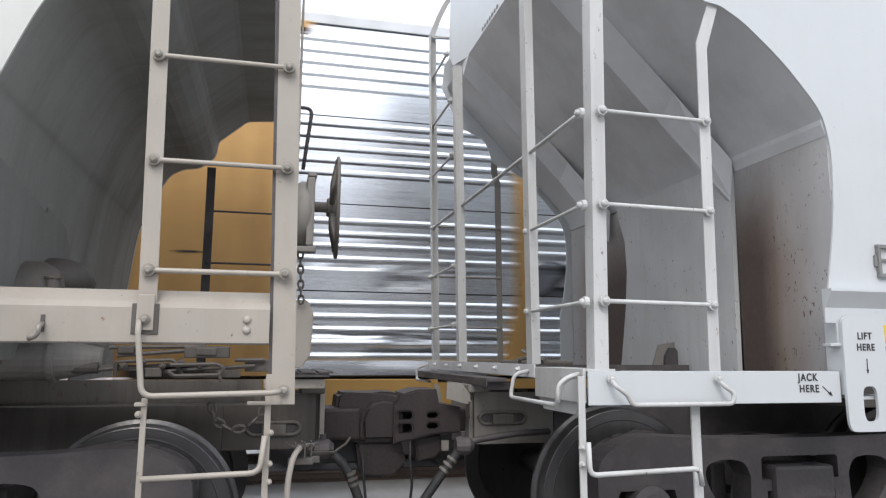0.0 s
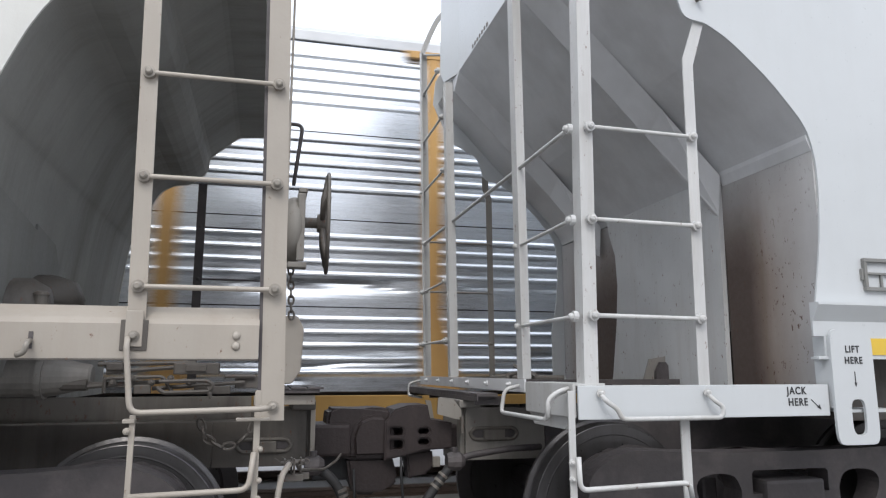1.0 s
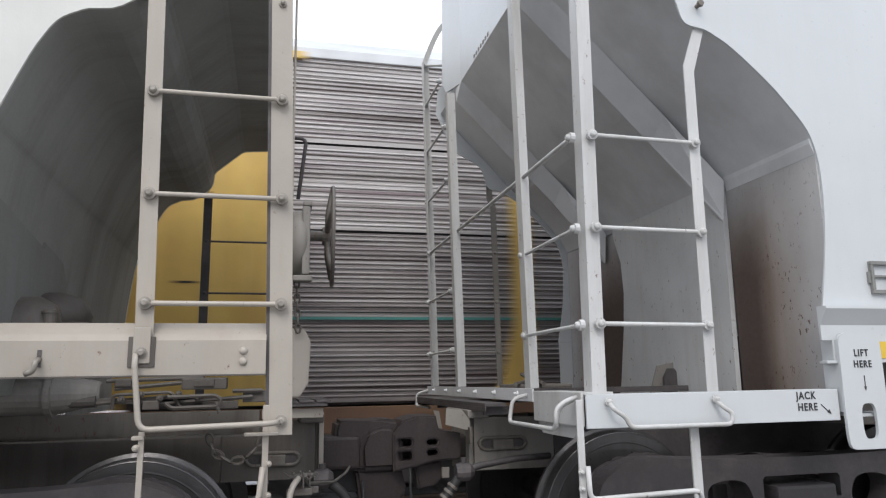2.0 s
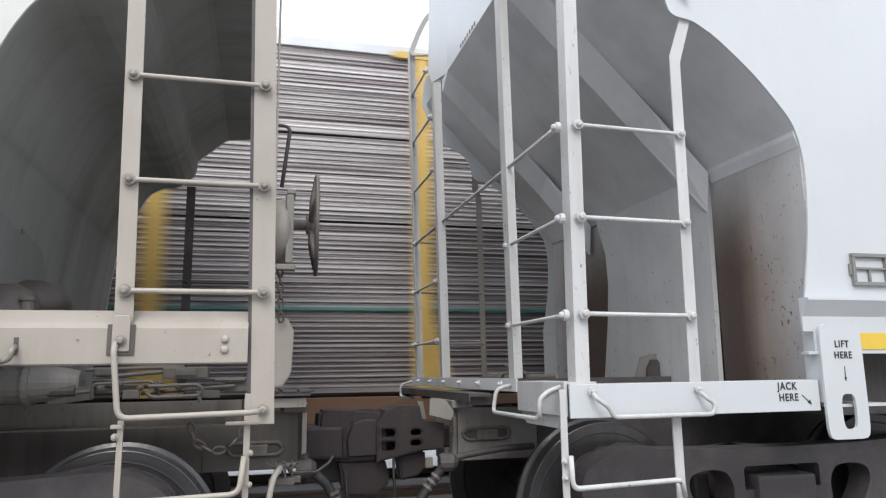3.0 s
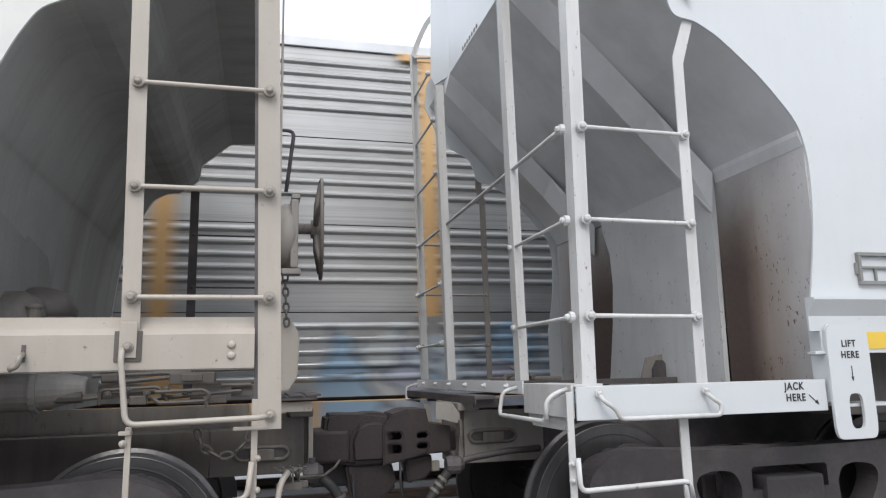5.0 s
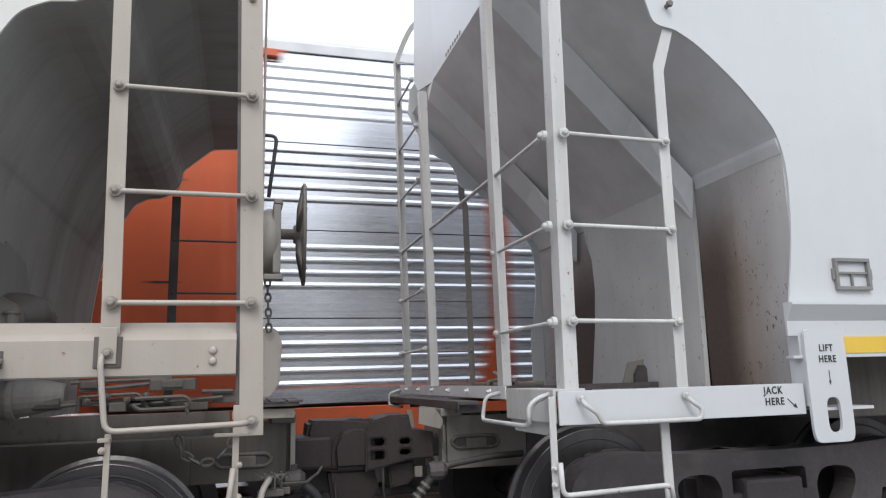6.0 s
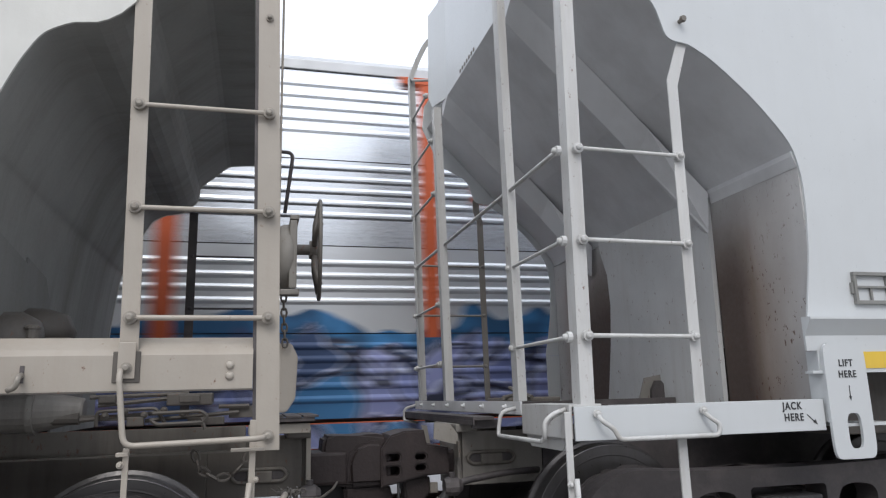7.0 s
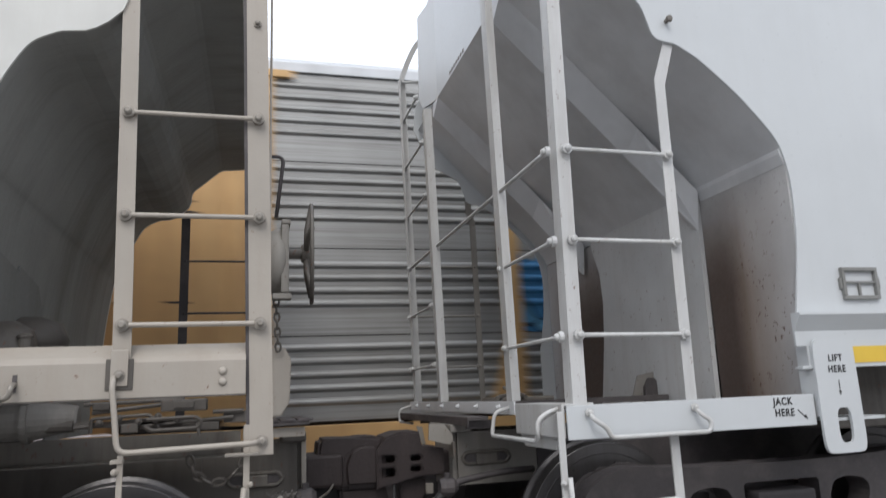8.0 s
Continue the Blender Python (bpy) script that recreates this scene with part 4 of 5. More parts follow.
# ---- draft gear and couplers ----
def draft(top, striker, sense, m, slot=0.30, level=0.94):
    """Draft sill side with its key slot, striker and carrier; sense: which way the car lies."""
    x = lambda d: striker + sense * d
    bm = B()
    solid(bm, (x(0), 1.42, 0.76), (x(0.03), 1.86, 1.14), 0.006)
    solid(bm, (x(-0.02), 1.36, 1.10), (x(0.12), 1.92, 1.15), 0.01)
    part("striker", bm, m, top, "cast striker plate")
    for y0, y1 in ((1.40, 1.42), (1.85, 1.87)):
        part("draft_sill_web", solid(B(), (x(0.03), y0, 0.78), (x(0.56), y1, 1.10), 0.003), m, top)
        # right car's inner length is dark: shade behind the wheel put into its colour
        part("draft_sill_web", solid(B(), (x(0.565), y0, 0.78), (x(3.5), y1, 1.10), 0.003), M_DARK if sense > 0 else m, top)
    ring = [(x(slot) + sense * a, 1.394, level - 0.94 + b) for a, b in ((-0.16, 0.94), (-0.13, 0.975), (0.13, 0.975), (0.16, 0.94), (0.13, 0.905), (-0.13, 0.905), (-0.16, 0.94), (-0.13, 0.975))]
    part("key_slot_rim", tube(B(), rounded(ring, 0.02), 0.012, 6), M_STEEL, top, smooth=True)
    bm = solid(B(), (x(slot - 0.14), 1.396, level - 0.032), (x(slot + 0.14), 1.40, level + 0.032))
    part("key_slot", bm, M_DARK, top)
    bm = solid(B(), (x(slot - 0.07), 1.375, level - 0.04), (x(slot + 0.07), 1.40, level + 0.025), 0.008)
    part("draft_key", bm, M_STEEL, top)


draft(hopper_left, 0.435, -1, M_GRIME, 0.27, 0.90)
part("striker_edge", solid(B(), (0.428, 1.384, 0.78), (0.456, 1.398, 1.16), 0.003), M_TAN, hopper_left, "pale scuffed striker edge")
draft(hopper_right, 1.36, 1, M_DUSTY, 0.215, 0.94)


def coupler(name, at, label, outline, y0, y1, shank, holes=()):
    ob = thing(name, at, label, "coupler", "couplers")
    part("shank", solid(B(), *shank, 0.02), M_COUPLER, ob)
    if holes:
        bm = pierced(B(), outline, [box_loop(*h) for h in holes], y0, y1)
        bmesh.ops.bevel(bm, geom=[e for e in bm.edges if len(e.link_faces) == 2 and e.calc_face_angle(0) > 0.6], offset=0.010, segments=2, affect="EDGES")
    else:
        bm = prism(B(), outline, y0, y1)
        bmesh.ops.bevel(bm, geom=list(bm.edges), offset=0.022, segments=3, affect="EDGES")
    return ob, part("coupler_head", bm, M_COUPLER, ob)


def box_loop(x0, x1, z0, z1, c=0.012):
    return [(x0 + c, z0), (x1 - c, z0), (x1, z0 + c), (x1, z1 - c), (x1 - c, z1), (x0 + c, z1), (x0, z1 - c), (x0, z0 + c)]


coupler_l, head_l = coupler("knuckle_coupler", (0.75, MID, 0.9), "dark brown cast-steel knuckle coupler, closed on its partner",
                            [(0.53, 0.815), (0.53, 1.03), (0.545, 1.10), (0.62, 1.10), (0.74, 1.095), (0.84, 1.105), (0.94, 1.09), (0.94, 0.80), (0.70, 0.79)], 1.50, 1.80,
                            ((0.40, 1.46, 0.815), (0.68, 1.78, 1.008)))
coupler_r, head_r = coupler("knuckle_coupler", (1.05, MID, 0.9), "dark brown cast-steel knuckle coupler with square guard holes",
                            [(0.883, 0.79), (0.883, 1.015), (0.945, 1.094), (1.03, 1.118), (1.154, 1.118), (1.172, 1.03), (1.31, 1.008), (1.31, 0.85), (1.137, 0.843), (1.0, 0.81)], 1.43, 1.76,
                            ((1.25, 1.50, 0.85), (1.42, 1.74, 0.99)),
                            ((0.905, 1.0, 0.936, 0.983), (0.905, 1.0, 0.853, 0.908), (1.095, 1.165, 0.94, 0.976), (1.095, 1.165, 0.876, 0.912)))
bm = prism(B(), [(0.69, 0.80), (0.68, 0.94), (0.72, 1.03), (0.80, 1.065), (0.90, 1.06), (0.95, 0.99), (0.95, 0.80)], 1.46, 1.74)
bmesh.ops.bevel(bm, geom=list(bm.edges), offset=0.03, segments=3, affect="EDGES")
part("knuckle", bm, M_COUPLER, head_l)
bm = prism(B(), [(0.66, 0.80), (0.95, 0.80), (0.985, 0.66), (0.93, 0.60), (0.88, 0.615), (0.84, 0.575), (0.72, 0.58), (0.69, 0.62)], 1.52, 1.74)
bmesh.ops.bevel(bm, geom=list(bm.edges), offset=0.018, segments=2, affect="EDGES")
part("lock_housing", bm, M_COUPLER, head_l)
bm = solid(B(), (0.46, 1.60, 0.66), (0.70, 1.85, 0.815), 0.015)
part("carrier", bm, M_RUBBER, coupler_l)
bm = prism(B(), [(1.03, 0.82), (1.2, 0.84), (1.21, 0.74), (1.15, 0.68), (1.10, 0.70), (1.05, 0.66)], 1.50, 1.66)
bmesh.ops.bevel(bm, geom=list(bm.edges), offset=0.012, segments=2, affect="EDGES")
part("lock_housing", bm, M_COUPLER, head_r)
part("tag", solid(B(), (1.195, 1.47, 0.735), (1.245, 1.49, 0.80), 0.006), M_BOLT, head_r)
# black block behind the guard holes: their inner shade put into colour
part("core", solid(B(), (0.895, 1.56, 0.83), (1.20, 1.60, 1.0)), M_HOLLOW_SHADE, head_r)
bm = prism(B(), [(1.199, 1.166), (1.298, 1.154), (1.347, 1.089), (1.347, 1.03), (1.304, 1.037), (1.193, 1.067)], 1.340, 1.352)
part("end_bracket", bm, M_CAST, hopper_right, "pale bent bracket plate")
part("end_bracket", prism(B(), [(1.307, 1.12), (1.351, 1.113), (1.377, 0.967), (1.352, 0.974)], 2.19, 2.20), M_CAST, hopper_right)
bm = solid(B(), (1.335, 1.30, 0.95), (1.35, 1.40, 1.05), 0.004)
part("lever_support", bm, M_STEEL, hopper_right)
bm = tube(B(), rounded([(0.99, 1.45, 0.82), (0.985, 1.42, 0.70), (1.0, 1.42, 0.55), (0.97, 1.42, 0.30)], 0.03), 0.009, 6)
part("trip_rod", bm, M_RUBBER, coupler_r, smooth=True)
bm = tube(B(), rounded([(0.70, 1.47, 0.74), (0.70, 1.42, 0.62), (0.72, 1.42, 0.45), (0.70, 1.42, 0.28)], 0.03), 0.009, 6)
part("trip_rod", bm, M_RUBBER, coupler_l, smooth=True)
bm = tube(B(), rounded([(1.27, 1.22, 0.80), (1.36, 1.22, 0.83), (1.62, 1.25, 0.86), (1.85, 1.30, 0.86)], 0.06), 0.020, 8)
part("train_pipe", bm, M_DARK, hopper_right, smooth=True)


def hose(points, label, clamp_at):
    ob = thing("air_hose", points[0], label, "brake hose", "air hoses")
    part("hose", tube(B(), rounded(points, 0.12, 6), 0.028, 10), M_RUBBER, ob, smooth=True)
    a, b = Vector(clamp_at[0]), Vector(clamp_at[1])
    d = (b - a).normalized()
    bm = B()
    for s in (0, 0.5, 1):
        c = a + (b - a) * s
        tube(bm, [c - d * 0.008, c + d * 0.008], 0.034, 10)
    part("clamp", bm, M_STEEL, ob)
    bm = lathe(B(), [(0.045, -0.05), (0.055, -0.02), (0.055, 0.03), (0.03, 0.06)], points[0], "x", 12)
    tube(bm, [points[0], (points[0][0], points[0][1], points[0][2] + 0.08)], 0.02, 8)
    part("angle_cock", bm, M_DARK, ob)


hose([(1.27, 1.22, 0.80), (1.20, 1.22, 0.72), (1.02, 1.22, 0.48), (0.90, 1.22, 0.30), (0.78, 1.22, 0.25)], "black rubber air brake hose with a steel clamp", ((1.20, 1.22, 0.72), (1.15, 1.22, 0.66)))
hose([(0.44, 1.22, 0.80), (0.56, 1.22, 0.72), (0.64, 1.22, 0.55), (0.72, 1.22, 0.32), (0.79, 1.22, 0.25)], "black rubber air brake hose joined to its partner", ((0.60, 1.22, 0.66), (0.62, 1.22, 0.60)))


def uncoupling_lever(points, label, r=0.013, mat=M_TAN):
    ob = thing("uncoupling_lever", points[0], label, "lever", "uncoupling levers")
    part("rod", tube(B(), rounded(points, 0.05), r, 8), mat, ob, smooth=True)
    x, y, z = points[0]
    bm = B()
    for d in (-0.020, 0.020):
        solid(bm, (x + d - 0.004, y - 0.012, z - 0.045), (x + d + 0.004, y + 0.03, z + 0.022), 0.003)
    lathe(bm, [(0.009, -0.036), (0.009, 0.036)], (x, y + 0.008, z + 0.004), "x", 8)
    ring = [(x + 0.045 + 0.012 * math.cos(q), y + 0.008, z + 0.004 + 0.010 * math.sin(q)) for q in (2 * math.pi * k / 8 for k in range(9))]
    tube(bm, ring, 0.003, 5), tube(bm, [(x - 0.034, y + 0.008, z + 0.004), (x - 0.062, y + 0.008, z + 0.024)], 0.003, 5)
    solid(bm, (x - 0.05, y + 0.012, z - 0.075), (x + 0.06, y + 0.028, z - 0.046), 0.004)
    part("lever_bracket", bm, M_GRIME, ob)


uncoupling_lever([(0.27, 0.25, 0.93), (0.24, 0.20, 0.90), (0.22, 0.18, 0.80), (0.22, 0.18, 0.45)], "tan bent uncoupling rod hung on a bracket at the car end")
uncoupling_lever([(0.30, 0.30, 0.93), (0.33, 0.6, 0.86), (0.50, 1.2, 0.78), (0.60, 1.45, 0.80), (0.66, 1.5, 0.9)], "thin grey uncoupling rod reaching to the coupler", 0.008, M_STEEL)


def lettering(text, centre, size, parent, material, y):
    cu = bpy.data.curves.new("lettering", "FONT")
    cu.space_character = 1.18
    cu.body, cu.size, cu.align_x, cu.align_y, cu.extrude, cu.offset = text, size, "CENTER", "CENTER", 0.0008, size * 0.022
    tmp = new("lettering_curve", cu)
    dg = bpy.context.evaluated_depsgraph_get()
    me = bpy.data.meshes.new_from_object(tmp.evaluated_get(dg))
    bpy.data.objects.remove(tmp)
    me.transform(Matrix.Translation(Vector((centre[0], y, centre[1])) - ORIGIN[parent.name]) @ pose(0, 0, 0, 90) @ Matrix.Diagonal((0.86, 1, 1, 1)))
    me.materials.clear()
    me.materials.append(material)
    ob = new("lettering", me)
    ob.parent = parent
    ORIGIN[ob.name] = ORIGIN[parent.name]
    return tagged(ob, "black stencilled " + text.lower())


lettering("JACK", (2.668, 1.232), 0.050, sill_right, M_BLACK, -0.004)
lettering("HERE", (2.672, 1.178), 0.050, sill_right, M_BLACK, -0.004)
lettering("LIFT", (2.992, 1.434), 0.048, lift_plate, M_BLACK, -0.032)
lettering("HERE", (2.994, 1.379), 0.048, lift_plate, M_BLACK, -0.032)
bm = tube(B(), [(2.750, -0.0035, 1.190), (2.795, -0.0035, 1.150)], 0.0025, 4)
prism(bm, [(2.781, 1.153), (2.803, 1.143), (2.794, 1.166)], -0.005, -0.002)
part("arrow", bm, M_BLACK, sill_right)
bm = solid(B(), (2.9933, -0.033, 1.265), (2.9967, -0.031, 1.325))
prism(bm, [(2.988, 1.272), (3.002, 1.272), (2.995, 1.252)], -0.0335, -0.0305)
part("arrow", bm, M_BLACK, lift_plate)
for k in range(7):
    part("small_mark", solid(B(), (1.660, 1.70 + k * 0.062, 3.885), (1.6635, 1.728 + k * 0.062, 3.912)), M_STEEL, hopper_right)


# ---- passing train ----
M_RUNG = surface("worn_pale_rung_paint", (0.62, 0.45, 0.26), 0.5, dirt=0.4)
POSTS = (1.9, 4.70, 6.65, 9.5, 12.3, 15.3, 18.1, 21.0, 22.88, 25.7)
BODY, PITCH, SPEED, FAR_Y = 27.6, 28.8, 14.38, 4.5
LEAD = 1.40 + 7.7 * SPEED - BODY - 3 * PITCH  # left end of the first car at the start


def corrugated(bm, x0, x1, y, z0, z1, pitch, depth, flat=0.0):
    """A sheet with level ridges; flat: the plain band left at its foot."""
    prof, z = [(y, z0), (y, z0 + flat)], z0 + flat
    rnd, full = random.Random(int(x0 * 100 + z0 * 1000)), depth
    while z + pitch <= z1 + 1e-4:
        if pitch < 0.1:
            depth = full * rnd.choice((0.35, 0.8, 1.0, 1.15, 1.3))
        prof += [(y, z + pitch * 0.34), (y - depth * 0.85, z + pitch * 0.50), (y - depth, z + pitch * 0.56), (y - depth, z + pitch * 0.70), (y - depth * 0.85, z + pitch * 0.76), (y, z + pitch * 0.94)]
        z += pitch
    prof.append((y, z1))
    a, b = [bm.verts.new((x0, *p)) for p in prof], [bm.verts.new((x1, *p)) for p in prof]
    for i in range(len(prof) - 1):
        bm.faces.new((a[i], b[i], b[i + 1], a[i + 1]))
    return bm


def dented(bm, x0, x1, y, z0, z1, pitch, depth, flat, seed):
    """The same ridged sheet, knocked in by a few long dents and one wavering crease."""
    rnd = random.Random(seed)
    ridge = corrugated(B(), 0, 1, 0, z0, z1, pitch, depth, flat)
    prof = [(v.co.y, v.co.z) for v in ridge.verts if v.co.x < 0.5]
    ridge.free()
    prof = [p for a, b in zip(prof, prof[1:]) for p in ([a] if b[1] - a[1] < 0.05 else [tuple(a[c] + (b[c] - a[c]) * k / 8 for c in (0, 1)) for k in range(8)])] + [prof[-1]]
    hits = [(rnd.uniform(x0, x1), rnd.uniform(z0 + 0.05, min(z1, z0 + 0.55)), rnd.uniform(0.18, 0.55), rnd.uniform(0.035, 0.09), rnd.uniform(-0.012, 0.038)) for _ in range(5)]
    level, wave = rnd.uniform(z0 + 0.15, z0 + 0.40), rnd.uniform(0, 6)
    n = max(8, int((x1 - x0) / 0.055))
    cols = []
    for i in range(n + 1):
        x = x0 + (x1 - x0) * i / n
        fade = min(1.0, 6 * (i / n), 6 * (1 - i / n))
        crease = level + 0.035 * math.sin(2.1 * x + wave) + 0.015 * math.sin(6.3 * x)
        col = []
        for py, z in prof:
            push = sum(d * math.exp(-((x - hx) / sx) ** 4 - ((z - hz) / sz) ** 2) for hx, hz, sx, sz, d in hits)
            push += 0.012 * math.exp(-((z - crease) / 0.022) ** 2)
            col.append(bm.verts.new((x, y + py + min(push, 0.05) * fade * (1 if py > -0.01 else 0.7), z)))
        cols.append(col)
    for a, b in zip(cols, cols[1:]):
        for i in range(len(a) - 1):
            bm.faces.new((a[i], b[i], b[i + 1], a[i + 1]))
    return bm


WHEELS = []


def rack_truck(parent, cx):
    tr = part("truck", solid(B(), (cx - 0.18, 0.35, 0.50), (cx + 0.18, 2.65, 0.72), 0.02), M_DARK, parent)
    for y in (0.42, 2.44):
        bm = prism(B(), [(cx - 1.05, 0.60), (cx - 0.8, 0.76), (cx + 0.8, 0.76), (cx + 1.05, 0.60), (cx + 0.7, 0.50), (cx + 0.35, 0.25), (cx - 0.35, 0.25), (cx - 0.7, 0.50)], y, y + 0.14)
        part("sideframe", bm, M_DARK, tr)
    for s in (-0.89, 0.89):
        bm = lathe(B(), [(0.03, -0.86), (0.07, -0.86), (0.07, -0.80), (0.36, -0.76), (0.40, -0.81), (0.452, -0.81), (0.457, -0.73), (0.486, -0.71), (0.486, -0.69), (0.38, -0.68), (0.08, -0.72), (0.08, 0.72),
                        (0.38, 0.68), (0.486, 0.69), (0.486, 0.71), (0.457, 0.73), (0.452, 0.81), (0.40, 0.81), (0.36, 0.76), (0.07, 0.80), (0.07, 0.86), (0.03, 0.86)], (0, 0, 0), "y", 24)
        for k in range(3):
            a = 2 * math.pi * k / 3
            lathe(bm, [(0.012, -0.875), (0.012, -0.86)], (0.045 * math.cos(a), 0, 0.045 * math.sin(a)), "y", 6)
        wheels = part("wheelset", bm, M_TREAD, tr)
        WHEELS.append((wheels, (cx + s, 1.5, 0.517)))
    return tr


def autorack(n, paint, sheet, pitch, depth, label, tags=None):
    ob = thing("autorack_car", (0, 0, 0), label, "railcar", "passing autorack cars")
    rows = ((1.112, 2.0), (2.0, 2.95), (2.95, 3.93), (3.93, 4.985))
    for a, b in zip(POSTS, POSTS[1:]):
        for z0, z1 in rows:
            if n == 0 and z0 < 2.5:
                bm = dented(B(), a + 0.02, b - 0.02, 0.06, z0 + 0.006, z1 - 0.006, pitch, depth, 0.108 if z0 < 1.5 else 0.25, int(a * 10 + z0 * 100))
                part("side_panel", bm, tags((a + b) / 2, z0) or sheet, ob, "dented ridged side panel")
                continue
            bm = corrugated(B(), a + 0.02, b - 0.02, 0.06, z0 + (0.006 if pitch > 0.1 else 0.014), z1 - (0.006 if pitch > 0.1 else 0.014), pitch, depth * (1.0 if z0 < 2.5 or n not in (0, 3) else 0.8 if z0 < 3.5 else 0.5), (0.108 if z0 < 1.5 else 0.25) if pitch > 0.12 else 0.03)
            mid = (a + b) / 2
            part("side_panel", bm, tags(mid, z0) or sheet if tags else sheet, ob)
    # core walls behind the panels and on the far side
    bm = solid(B(), (1.9, 0.125, 1.175), (25.7, 0.15, 4.90))
    solid(bm, (0.05, 2.93, 1.18), (27.55, 2.96, 4.95))
    part("inner_wall", bm, M_DARK, ob)
    for p in POSTS:
        bm = solid(B(), (p - 0.10, 0.0, 1.112), (p + 0.10, 0.05, 4.915), 0.006)
        s = -1 if p < BODY / 2 else 1
        part("post", bm, paint, ob)
        bm = prism(B(), [(p - s * 0.105, 1.115), (p + s * 0.09, 1.115), (p + s * 0.34, 1.115), (p + s * 0.20, 1.55), (p + s * 0.10, 1.95), (p - s * 0.105, 1.95)], -0.006, 0.04)
        part("post_foot", bm, tags(p, 1.21) or paint if tags else paint, ob)
        bm = solid(B(), (p - 0.33, -0.008, 4.90), (p + 0.33, 0.05, 4.985), 0.006)
        part("post_head", bm, paint, ob)
    low = 0.05 if n == 1 else 0.0
    bm = solid(B(), (0.0, 0.030, 4.987 - low), (BODY, 0.09, 5.105 - low), 0.008)
    solid(bm, (0.0, 2.94, 4.987 - low), (BODY, 3.01, 5.105 - low), 0.008)
    part("top_chord", bm, M_ROOF, ob)
    bm = prism(B(), [(0.05, 5.08 - low), (0.35, 5.30), (0.9, 5.45), (1.5, 5.50), (2.1, 5.45), (2.65, 5.30), (2.95, 5.08 - low), (2.6, 5.24), (2.1, 5.40), (1.5, 5.45), (0.9, 5.40), (0.4, 5.24)], 0.1, BODY - 0.1, "x")
    part("roof", bm, M_ROOF, ob)
    bm = solid(B(), (0.05, -0.005, 0.80), (BODY - 0.05, 0.09, 1.080), 0.008)
    solid(bm, (0.05, 2.9, 0.80), (BODY - 0.05, 3.0, 1.080), 0.008)
    part("sill_flange", solid(B(), (0.6, -0.03, 0.77), (BODY - 0.6, 0.06, 0.798), 0.006), paint if n == 3 else M_RUST_SHEET, ob)
    part("side_sill", bm, M_RUST_SHEET if n == 1 else M_RUST_YELLOW if n == 0 else paint, ob)
    if n == 1:
        part("stripe_line", solid(B(), (1.9, 0.022, 1.985), (25.7, 0.05, 2.015)), M_TEAL, ob)
    bm = solid(B(), (0.05, 0.10, 1.10), (BODY - 0.05, 2.9, 1.17))
    solid(bm, (0.4, 1.2, 0.80), (BODY - 0.4, 1.8, 1.10), 0.01)
    # deep underbody box, added to darken the view beneath the car
    solid(bm, (5.0, 0.45, 0.55), (BODY - 5.0, 2.55, 1.10), 0.01)
    part("deck", bm, M_DARK, ob)
    for e in (0, 1):
        X = (lambda d: d) if e == 0 else (lambda d: BODY - d)
        # end panel: a flat middle between soft upright folds
        fold = [(0.53, 0.02), (0.57, -0.012), (0.62, -0.018), (0.68, -0.012), (0.74, 0.006), (0.80, 0.006), (1.40, 0.006), (1.46, 0.022), (1.52, 0.018), (1.58, -0.012), (1.65, -0.02), (1.72, -0.012), (1.78, 0.01), (1.82, 0.03)]
        bm = prism(B(), [(X(d), y) for d, y in fold] + [(X(1.82), 0.05), (X(0.53), 0.05)], 1.21, 4.80, "z")
        corner = part("end_panel", bm, paint, ob, "painted sheet-steel end panel with soft folds", smooth=False)
        for k in range(5):
            w = 0.09 if k == 4 else 0.15
            part("louvre", prism(B(), [(-0.014, 3.88 + 0.062 * k), (0.005, 3.88 + 0.062 * k), (0.005, 3.905 + 0.062 * k)], X(1.05 - w), X(1.05 + w), "x"), paint, corner)
        bm = B()
        solid(bm, (X(0.0), 0.06, 1.10), (X(0.52), 0.10, 4.95), 0.01)
        solid(bm, (X(0.0), 0.0, 1.10), (X(0.05), 0.06, 4.80), 0.01)
        part("ladder_bay", bm, paint, ob)
        for k in range(8):
            bm = tube(B(), [(X(0.04), 0.0, 1.50 + 0.435 * k), (X(0.52), 0.0, 1.50 + 0.435 * k)], 0.014, 6)
            part("rung", bm, M_RUNG, ob, smooth=True)
        door = part("end_door", solid(B(), (X(0.0), 0.10, 1.10), (X(0.05), 2.95, 4.95)), paint, ob)
        for k in range(6):
            part("door_rib", solid(B(), (X(0.0), 0.25 + 0.5 * k, 1.15), (X(-0.05), 0.33 + 0.5 * k, 4.9), 0.008), paint, door)
        # cap over the end: two folded strips, a bracket, and a black strip painting the gap's shade
        bm = solid(B(), (X(-0.04), -0.045, 4.985), (X(1.9), 0.02, 5.11), 0.008)
        solid(bm, (X(-0.04), -0.03, 4.865), (X(1.9), 0.02, 4.973), 0.008)
        part("corner_cap", bm, paint, ob)
        part("cap_gap_shade", solid(B(), (X(0.54), 0.031, 4.80), (X(1.9), 0.06, 4.955)), M_HOLLOW_SHADE, ob)
        part("cap_bracket", prism(B(), [(X(1.0), 4.865), (X(1.28), 4.865), (X(1.18), 4.72), (X(1.10), 4.72)], -0.012, 0.03), M_DARK, ob)
        part("cap_slot", solid(B(), (X(0.40), -0.034, 4.885), (X(0.56), -0.028, 4.925)), M_DARK, ob)
        bm = tube(B(), [(X(-0.05), 0.3, 5.50), (X(0.15), 0.3, 5.38), (X(0.60), 0.3, 5.12)], 0.018, 6)
